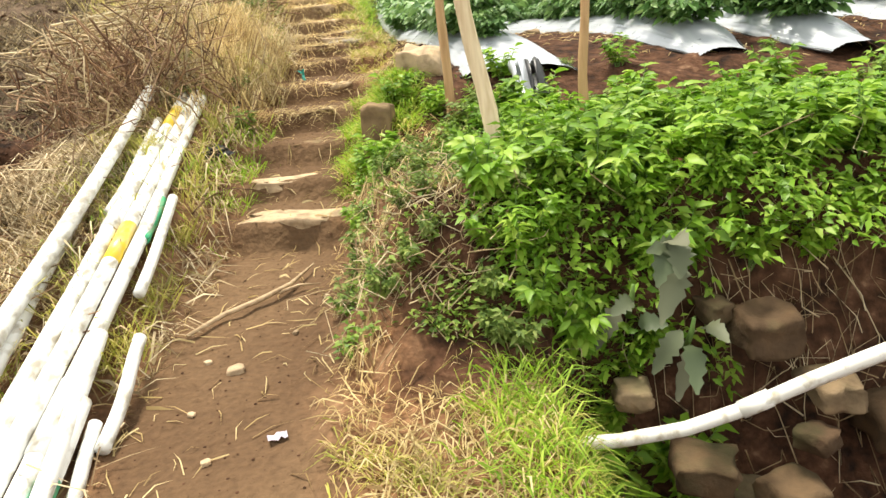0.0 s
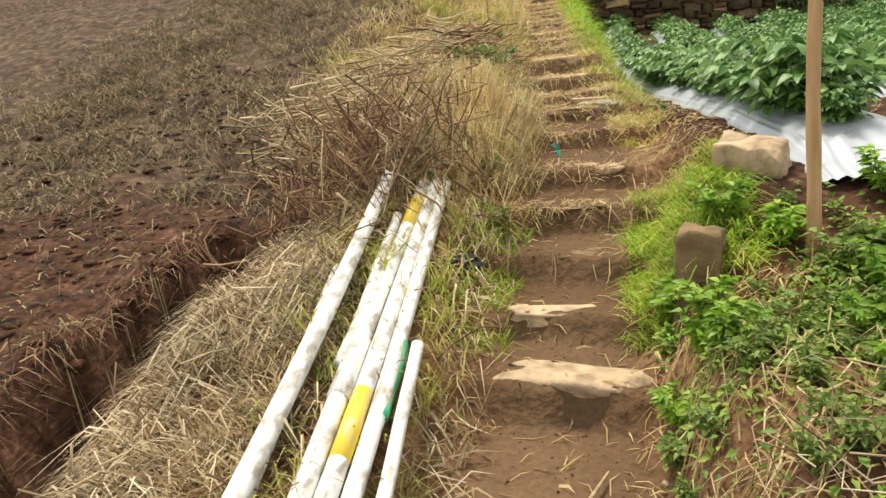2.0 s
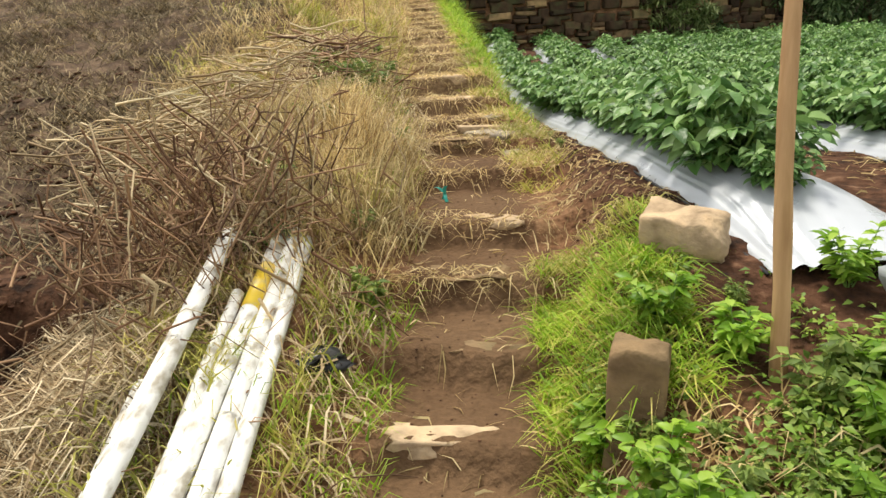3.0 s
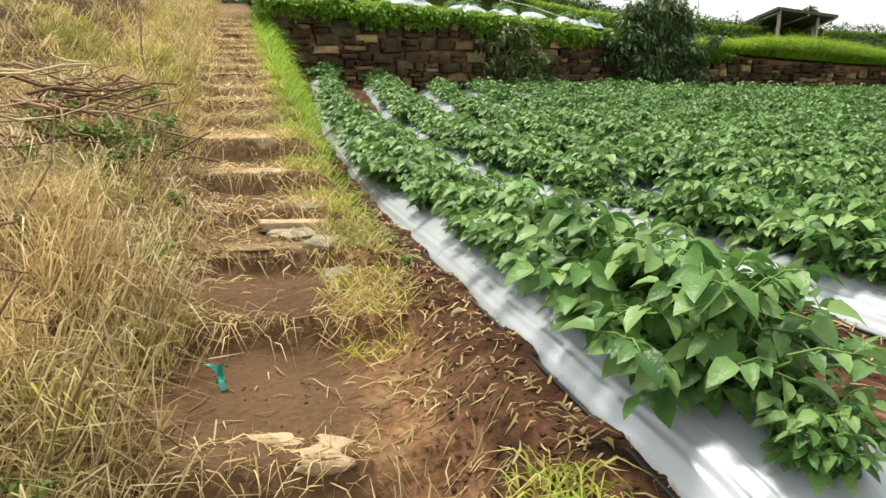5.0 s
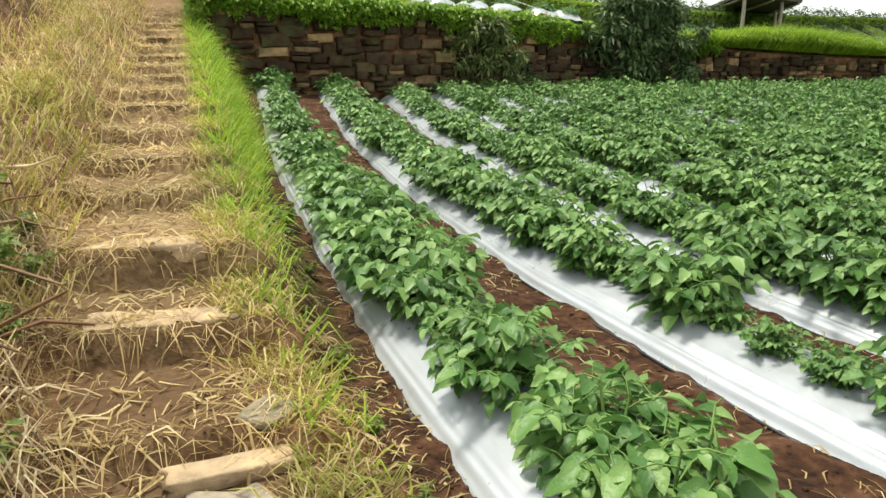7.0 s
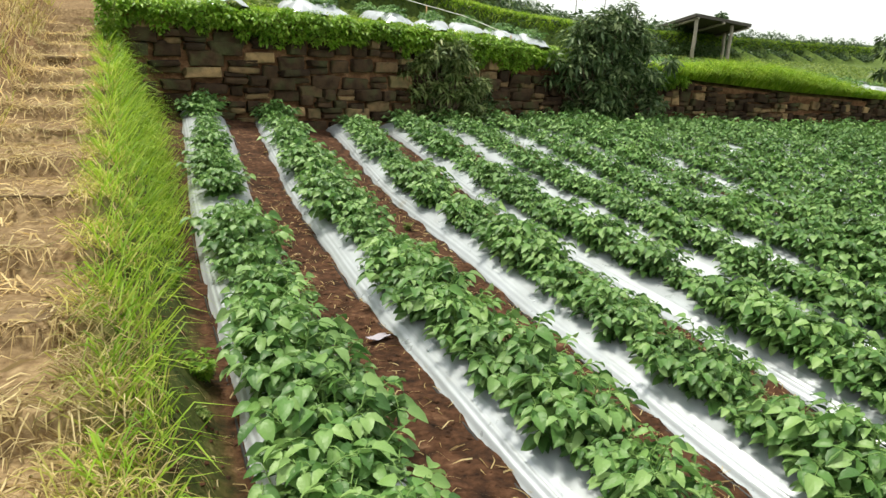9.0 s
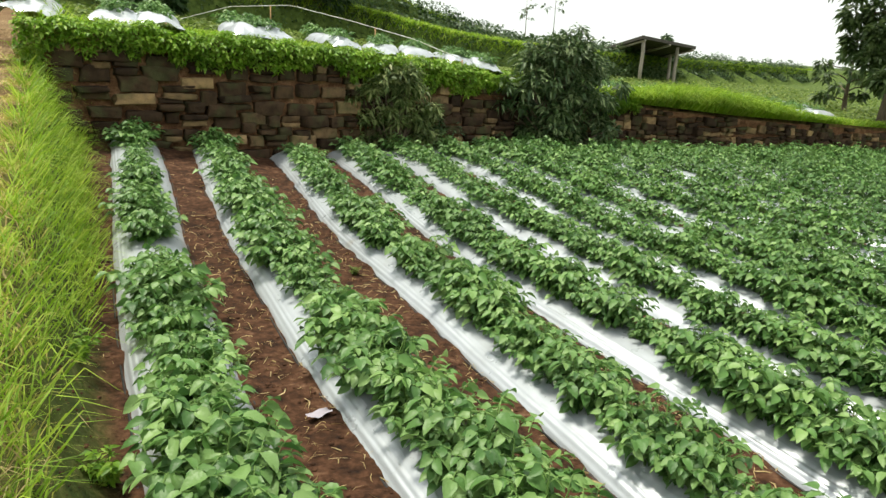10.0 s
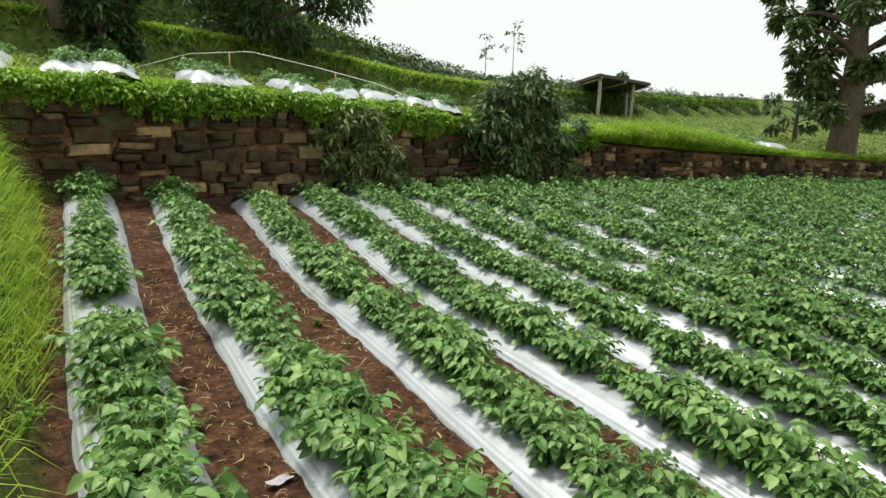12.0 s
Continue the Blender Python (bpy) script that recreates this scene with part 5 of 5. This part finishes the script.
# short silver film strips with young plants, ending at the wall's head
YOUNG = [tuple(local(me) for me in potato_meshes(400 + k, 1.2, 9, True)) for k in range(3)]
young_leaf, young_stem = Geo(), Geo()
for k in range(22):
    x0 = -2.5 + k * 0.86 + 0.24 * math.sin(k * 2.7)
    if 6.0 < x0 < 7.4:
        continue
    y0 = float(wall_line(x0)) - 0.02 + 0.22 * math.sin(k * 1.9)
    ys = np.arange(y0, y0 + 1.9 + 1.2 * (x0 > 2), 0.06)
    U = np.linspace(-0.33, 0.33, 17)
    YY, UU = np.meshgrid(ys, U, indexing="ij")
    X = x0 + UU * (1 - 0.12 * np.sin(YY * 3 + k)) + (0.25 if x0 > 2 else -0.08) * (YY - y0)
    Z = terrace_z(X, YY) + (0.15 + 0.06 * math.sin(k * 3.1)) * np.sqrt(np.clip(1 - (UU / 0.335) ** 2, 0, 1)) * np.sqrt(np.clip((YY - y0) / 0.3, 0, 1)) + 0.07 * wave(X, YY, 4.3, k) + 0.025 * wave(X, YY, 12, k) + 0.04
    nn, mm = YY.shape
    idx = np.arange(nn * mm).reshape(nn, mm)
    q = np.stack([idx[:-1, :-1], idx[:-1, 1:], idx[1:, 1:], idx[1:, :-1]], -1).reshape(-1, 4).tolist()
    tagged(new("mulch_film", mesh_of("mulch_film", np.stack([X, YY, Z], -1), q, FILM)), "short hump of silver mulch film at the terrace edge", "mulch film", "strips of mulch film on the terrace")
    for j in range(9):
        yy = y0 + 0.42 + j * 0.34 + 0.08 * math.sin(j * 3 + k)
        xx = x0 + (0.25 if x0 > 2 else -0.08) * (yy - y0) + 0.06 * math.sin(k + j * 5)
        sc = 0.8 + 0.35 * math.sin(k * 1.7 + j * 2.2)
        c, sn = math.cos(k * 2 + j), math.sin(k * 2 + j)
        R = np.array([[c, -sn, 0], [sn, c, 0], [0, 0, 1]]) * sc
        at = np.array([xx, yy, float(terrace_z(xx, yy)) + 0.14])
        (sv, sf), (lv, lf) = YOUNG[(k + j) % 3]
        young_leaf.add(lv @ R.T + at, lf)
        young_stem.add(sv @ R.T + at, sf)
ob = tagged(new("terrace_potatoes", young_stem.mesh("terrace_potatoes", POTATO_STEM)), "young green potato plants along the upper terrace", "potato plants", kind="stuff")
part("foliage", young_leaf.mesh("foliage", POTATO), ob)
# thin pale irrigation line across the terrace
ln = [(-1.0, 22.0, 4.02), (0.2, 22.6, 4.45), (1.4, 22.4, 4.55), (2.6, 21.6, 4.25), (3.6, 20.8, 3.95), (4.4, 20.2, 3.6)]
ln = np.array(ln)
t = np.linspace(0, len(ln) - 1, 40)
P = np.stack([np.interp(t, np.arange(len(ln)), ln[:, k]) for k in range(3)], 1)
put("irrigation_line", mesh_of("irrigation_line", *tube(P, 0.007, 6), HOSE), Matrix(), "thin pale irrigation hose strung over the terrace", "hose")
for k in (0, 13, 26, 39):
    gx_, gy_ = P[k][0], P[k][1]
    put("hose_prop", mesh_of("hose_prop", *tube([(gx_, gy_, float(terrace_z(gx_, gy_)) - 0.1), (gx_, gy_, P[k][2])], 0.014, 6), STAKE), Matrix(), "thin stick holding up the irrigation hose", "stake", "props of the hose")


# ---- bushes before the wall ----
def bush(x, y, w, h, seed, n, leaf, mat, label, lobes=12):
    r = np.random.default_rng(seed)
    z0 = float(field_z(x, y))
    C, R, N = [], [], []
    for k in range(lobes):
        t = r.uniform(0.12, 0.95)
        spread = w * 0.5 * math.sqrt(1 - 0.8 * (1.9 * t - 0.75) ** 2 if t < 0.95 else 0.1) * r.uniform(0.2, 1.08)
        a = r.uniform(0, 6.28)
        C.append((math.cos(a) * spread, math.sin(a) * spread * 0.35, h * t))
        R.append(r.uniform(0.08, 0.2))
        N.append(int(n / lobes))
    trunk = Geo()
    for c in C[::2]:
        trunk.add(*tube(bend((0, 0.05, -0.1), c, 5, 0, 0.05, seed), np.linspace(0.03, 0.008, 5), 5, False))
    ob = put("bush", trunk.mesh("bush", BARK), pose(x, y, z0), label, "bush", "bushes before the wall")
    part("crown", Geo().many(foliage_cloud(C, R, N, leaf, True, 0.9, 0.2, 0.3), SMALL_FACES).mesh("crown", mat), ob)


BUSH_LEAF = leaf_mat("bush_leaf", (0.035, 0.075, 0.025), (0.08, 0.14, 0.05), (0.24, 0.31, 0.15), 0.45, 0.25)
bush(6.75, 20.4, 3.1, 2.45, 3, 10500, 0.17, BUSH_LEAF, "dense dark green leafy bush against the stone wall", 170)
bush(7.1, 20.5, 1.4, 2.8, 13, 1900, 0.13, BUSH_LEAF, "slim dark green shrub behind the dense bush", 34)
bush(2.75, 19.3, 1.7, 1.6, 4, 6500, 0.13, leaf_mat("mixed_bush_leaf", (0.06, 0.11, 0.03), (0.14, 0.2, 0.06), (0.30, 0.34, 0.15), 0.5, 0.25), "loose bush of dark and pale leaves hanging on the wall", 70)
bush(3.7, 19.75, 0.9, 0.85, 5, 700, 0.09, DARK_LEAF, "small dark shrub at the foot of the wall", 14)


# ---- trees ----
def tree(name, x, y, z, h, trunk_r, crown, seed, n, leaf, mat, label, lean=0.0, first=0.4, clumps=22, flat=0.8, size=(0.16, 0.28)):
    r = np.random.default_rng(seed)
    wood, C, R, N = Geo(), [], [], []
    top = np.array([lean * h, 0, h * 0.86])
    trunk = bend((0, 0, -0.3), top, 10, 0, 0.12 * trunk_r * 4, seed)
    wood.add(*tube(trunk, np.linspace(trunk_r * 1.25, trunk_r * 0.25, 10), 10))
    for k in range(clumps):
        t = first + (1 - first) * (k + r.uniform(0, 1)) / clumps
        s = trunk[min(9, int(t * 9))]
        a = k * 2.4 + r.uniform(-0.5, 0.5)
        reach = crown * r.uniform(0.35, 1.0) * math.sin(math.pi * (0.22 + 0.66 * (t - first) / (1 - first)))
        e = s + np.array([math.cos(a) * reach, math.sin(a) * reach, r.uniform(0.05, 0.28) * crown])
        wood.add(*tube(bend(s, e, 5, -0.1 * reach, 0.06, seed * 50 + k), np.linspace(trunk_r * 0.3, 0.012, 5), 5, False))
        C.append(e)
        R.append(crown * r.uniform(*size))
        N.append(int(n / clumps))
    ob = put(name, wood.mesh("trunk", BARK), pose(x, y, z), label, "tree", "trees on the terraces")
    part("crown", Geo().many(foliage_cloud(C, R, N, leaf, True, flat, 0.35, 0.45), SMALL_FACES).mesh("crown", mat), ob)


tree("tree", 18.2, 21.6, 2.45, 7.8, 0.36, 2.75, 21, 14000, 0.25, TREE_LEAF, "tall leafy tree with a thick pale trunk on the terrace edge", 0.0, 0.24, 50, 1.1, (0.07, 0.15))
tree("tree", 2.9, 29.3, gz(2.9, 29.3), 4.3, 0.33, 2.7, 22, 13000, 0.2, DARK_LEAF, "spreading dark green tree on the second terrace", 0.0, 0.1, 34, 0.7)
tree("tree", -2.45, 26.2, gz(-2.45, 26.2), 6.5, 0.24, 2.6, 23, 6000, 0.2, DARK_LEAF, "dark leafy tree beside the path's upper end", 0.0, 0.3, 22, 0.8)
tree("tree", -1.5, 26.4, gz(-1.5, 26.4), 2.4, 0.14, 1.1, 24, 6000, 0.2, DARK_LEAF, "low dark round tree on the second terrace", 0.0, 0.1, 20, 0.8)
tree("tree", 21.5, 26.0, 2.2, 3.0, 0.10, 1.3, 25, 900, 0.22, TREE_LEAF, "slim small tree with open crown beyond the terrace", 0.0, 0.45, 10, 0.6)
tree("tree", 38.0, 36.0, 1.6, 4.2, 0.14, 2.0, 26, 1200, 0.3, TREE_LEAF, "distant small tree with open crown", 0.0, 0.45, 10, 0.6)
tree("tree", 45.0, 38.5, 1.2, 4.2, 0.14, 2.4, 27, 1400, 0.3, TREE_LEAF, "distant small round tree", 0.0, 0.35, 12, 0.7)
tree("tree", 23.5, 52.0, 6.2, 4.8, 0.03, 0.8, 28, 70, 0.3, TREE_LEAF, "thin almost bare tree on the ridge", 0.0, 0.5, 6, 0.7)
tree("tree", 21.3, 52.0, 6.4, 3.4, 0.03, 0.7, 29, 70, 0.3, TREE_LEAF, "thin almost bare tree on the ridge", 0.0, 0.5, 6, 0.7)


# ---- open shed on the terrace ----
def build_shed():
    near, lft, rgt = Vector((19.1, 35.2, 5.50)), Vector((19.7, 39.6, 5.06)), Vector((22.9, 36.1, 5.26))
    far_c = lft + rgt - near
    ob = tagged(new("shed"), "open shed with a dark sloping roof on thin posts", "shed")
    foot = (near + far_c) / 2
    ob.location = (foot.x, foot.y, gz(foot.x, foot.y))
    shift = -ob.location
    bm = bmesh.new()
    ring = [near, rgt, far_c, lft]
    low = [bm.verts.new(p + shift) for p in ring]
    high = [bm.verts.new(p + shift + Vector((0, 0, 0.14))) for p in ring]
    bm.faces.new(low[::-1])
    bm.faces.new(high)
    for i in range(4):
        bm.faces.new((low[i], low[(i + 1) % 4], high[(i + 1) % 4], high[i]))
    bmesh.ops.recalc_face_normals(bm, faces=bm.faces[:])
    me = bpy.data.meshes.new("roof")
    bm.to_mesh(me)
    bm.free()
    me.materials.append(SHED_ROOF)
    part("roof", me, ob, "dark weathered sheet roof")
    u, w = rgt - near, lft - near
    for k, (a, b) in enumerate(((0.07, 0.06), (0.72, 0.08), (0.08, 0.92), (0.9, 0.9), (0.93, 0.45))):
        top = near + u * a + w * b + shift
        g0 = gz(top.x - shift.x, top.y - shift.y) + shift.z - 0.15
        part("post", mesh_of("post", *tube(bend((top.x, top.y, g0), tuple(top), 5, 0, 0.02, k), 0.085, 8), SHED_POST), ob)
    for a in (0.05, 0.5, 0.95):
        p, q = near + u * a + shift, lft + u * a + shift
        part("rafter", mesh_of("rafter", *tube([tuple(p - Vector((0, 0, 0.06))), tuple(q - Vector((0, 0, 0.06)))], 0.06, 6), SHED_POST), ob)


build_shed()
tree("tree", 23.6, 39.5, gz(23.6, 39.5), 1.3, 0.1, 0.8, 31, 1500, 0.2, DARK_LEAF, "low dark shrub behind the open shed", 0.0, 0.05, 14, 0.8)


# ---- banks and hill: shaggy cover ----
def bank_cover(name, n, line, x0, x1, height, mat, label, leaf, depth=0.9, blade=False):
    x = rng.uniform(x0, x1, n)
    y = line(x) + rng.uniform(-0.15, depth, n)
    z = ground(x, y)
    g = Geo()
    if blade:
        a = rng.uniform(0, 6.28, n)
        way = unit(np.stack([np.cos(a) * 0.5, np.sin(a) * 0.5 - 0.4, np.ones(n)], 1))
        g.many(blades(np.stack([x, y, z - 0.03], 1), way, height * rng.uniform(0.5, 1.3, n), leaf * rng.uniform(0.6, 1.4, n), rng.uniform(0.4, 1.8, n)), BLADE_FACES)
    else:
        up = rng.uniform(0, 1, n) * height * (0.7 + 0.3 * wave(x, y, 1.1, 1) + 0.25 * wave(x, y, 2.9, 2))
        L = leaf * rng.uniform(0.6, 1.3, n)
        D = np.stack([rng.normal(0, 0.7, n), -0.4 + rng.normal(0, 0.5, n), rng.uniform(-0.4, 0.6, n)], 1)
        g.many(leaves(np.stack([x, y, z + up], 1), D, L, L * 0.5, 0.35, 0.15, True), SMALL_FACES)
    stuff(name, g, mat, label, "grass" if blade else "shrubs")


def line2(x):
    return 27 + 0.5 * np.clip(x, -20, 60)


def line3(x):
    return 38 + 0.5 * np.clip(x, -20, 60)


bank_cover("bank_grass", 20000, lambda x: line2(x) + 0.38, -12, 45, 0.34, GREEN_GRASS, "long green grass along the top of the second terrace bank", 0.03, 0.8, True)
bank_cover("bank_hedge", 12000, lambda x: line2(x) - 0.2, 15, 45, 0.75, DARK_LEAF, "dark green hedge along the lower end of the second terrace bank", 0.16, 0.9)
bank_cover("bank_shrubs", 13000, line2, -12, 45, 0.10, DARK_LEAF, "dark green creepers over the second terrace bank", 0.13, 0.5)
bank_cover("hill_shrubs", 16000, line3, -20, 30, 0.9, DARK_LEAF, "dark shrubs on the third terrace bank", 0.24, 2.2)
bank_cover("third_bank_grass", 9000, lambda x: line3(x) + 1.9, -20, 22, 0.45, GREEN_GRASS, "long grass along the top of the third terrace bank", 0.045, 1.2, True)
bank_cover("hill_grass", 14000, lambda x: line2(x) + 1.2, -15, 50, 0.3, GREEN_GRASS, "grass on the second terrace", 0.04, 9.5, True)
bank_cover("hill_weeds", 9000, lambda x: line3(x) + 3, -30, 25, 0.5, TREE_LEAF, "low scrub on the hillside above the terraces", 0.3, 22)
# low crop on the upper terrace beyond the film strips
n = 20000
x = rng.uniform(-3, 34, n)
y = wall_line(x) + 0.6 + 1.3 * (x < 6.5) + rng.uniform(0, 1, n) * np.clip(line2(x) - wall_line(x) - 1 - 1.3 * (x < 6.5), 0, 20)
g = Geo()
L = 0.13 * rng.uniform(0.6, 1.3, n)
g.many(leaves(np.stack([x, y, ground(x, y) + 0.14 * rng.uniform(0, 1, n)], 1), np.stack([rng.normal(0, 1, n), rng.normal(0, 1, n), rng.uniform(0, 0.7, n)], 1), L, L * 0.5, 0.3, 0.15, True), SMALL_FACES)
stuff("terrace_crop", g, WEED_DULL, "low green crop on the upper terrace", "crop")

# ---- clods of soil ----
def lump(seed):
    """A rough crumb of earth, its underside at 0."""
    bm = bmesh.new()
    bmesh.ops.create_icosphere(bm, subdivisions=2, radius=0.5)
    off = Vector((seed * 1.7, seed * 2.9, seed * 0.7))
    for vtx in bm.verts:
        vtx.co += noise.noise_vector(vtx.co * 2.6 + off) * 0.22
        vtx.co.z = (vtx.co.z + 0.45) * 0.7
    me = bpy.data.meshes.new("lump")
    bm.to_mesh(me)
    bm.free()
    me.materials.append(SOIL)
    return me


CLOD = [lump(500 + k) for k in range(5)]
clod_geo = Geo()
clod_data = [local(me) for me in CLOD]
for k in range(9000):
    if k % 3 == 0:
        y = rng.uniform(2.6, 8.5)
        x = rng.uniform(-6, -2.75) - 0.25 * max(0, y - 3.6)
        s = 0.01 + (0.06 if k % 2 else 0.11) * rng.uniform(0, 1) ** 3
    else:
        bed = int(rng.integers(0, 6))
        y = rng.uniform(4.6, 15)
        x = float(bed_left(bed, y)) - rng.uniform(0.03, 0.36)
        s = 0.008 + 0.03 * rng.uniform(0, 1) ** 3
    v, f = clod_data[k % 5]
    c, sn = math.cos(k), math.sin(k)
    clod_geo.add((v * s * np.array([1, 1, 0.55])) @ np.array([[c, sn, 0], [-sn, c, 0], [0, 0, 1]]) + np.array([x, y, gz(x, y) - s * 0.2]), f)
for k in range(3700):
    y = rng.uniform(1.2, 9.5)
    x = float(path_x(y)) + rng.normal(0, 0.2)
    s = 0.003 + 0.009 * rng.uniform(0, 1) ** 3
    if k < 1100:
        y = rng.uniform(4.7, 8.0)
        x = float(bed_left(0, y)) - rng.uniform(0.02, 0.42)
        s *= 2.0
    v, f = clod_data[k % 5]
    clod_geo.add(v * s * np.array([1, 1, 0.6]) + np.array([x, y, gz(x, y) - s * 0.15]), f)
clods = clod_geo.mesh("soil_clods", SOIL)
for nm, val in (("tilled", 1.0), ("trodden", 0.0), ("fallow", 0.0), ("green_cover", 0.0)):
    at = clods.attributes.new(nm, "FLOAT", "POINT")
    if nm == "tilled":
        co = np.concatenate(clod_geo.v)[:, 0]
        at.data.foreach_set("value", np.ones(len(co), np.float32))
    if nm == "fallow":
        at.data.foreach_set("value", np.zeros(len(co), np.float32))
tagged(new("soil_clods", clods), "brown clods and crumbs of soil in the furrows", "soil", kind="stuff")

# ---- stones of the terrace wall ----
STONES = []
for k in range(10):
    me = block(1.0, 1.0, 1.0, 600 + k, 0.08, 1, 0.09)
    me.materials.append(WALL_STONE)
    STONES.append(me)
left_over = Geo()
stone_data = [local(me) for me in STONES]
made = tries = 0
wr = np.random.default_rng(77)
course = 0
z_rel = -0.12
while z_rel < 2.0:
    h = wr.uniform(0.15, 0.25)
    x = -2.42 + wr.uniform(0, 0.25)
    while x < 24:
        far_end = x > 8.5
        w = wr.uniform(0.2, 0.56) if not far_end else wr.uniform(0.14, 0.36)
        xm = x + w / 2
        ym = float(wall_line(xm))
        turn = math.degrees(math.atan((float(wall_line(xm + 0.1)) - ym) / 0.1))
        z = float(field_z(xm, ym)) + z_rel + 0.05 * math.sin(xm * 1.3 + course) + wr.uniform(-0.02, 0.02)
        pieces = [(0.0, 1.0)] if wr.uniform() > (0.25 if not far_end else 0.5) else [(0.0, 0.48), (0.5, 0.5)]
        for lo, share in pieces:
            if z + h * (lo + share) * 0.7 < float(wall_top(xm)):
                hh = h * share * wr.uniform(0.8, 1.08)
                dy = wr.uniform(-0.05, 0.07)
                tip = 3 if not far_end else 9
                m = pose(xm, ym - 0.1 + dy, z + lo * h, wr.uniform(-3, 3), wr.uniform(-tip, tip), turn + wr.uniform(-6, 6)) @ Matrix.Diagonal((w * wr.uniform(0.86, 0.99), 0.28, hh * 0.96, 1))
                tries += 1
                if made < 300 and xm < 6:
                    made += 1
                    ob = new("stone", STONES[tries % 10])
                    ob.parent = wall
                    ob.matrix_world = m
                else:
                    v, f = stone_data[tries % 10]
                    M = np.array(m)
                    left_over.add(v @ M[:3, :3].T + M[:3, 3], f)
        x += w + wr.uniform(0.004, 0.03)
    z_rel += h + 0.008
    course += 1
if left_over.n:
    rest = part("stones", left_over.mesh("stones", WALL_STONE), wall)
    tagged(rest, kind="stuff")
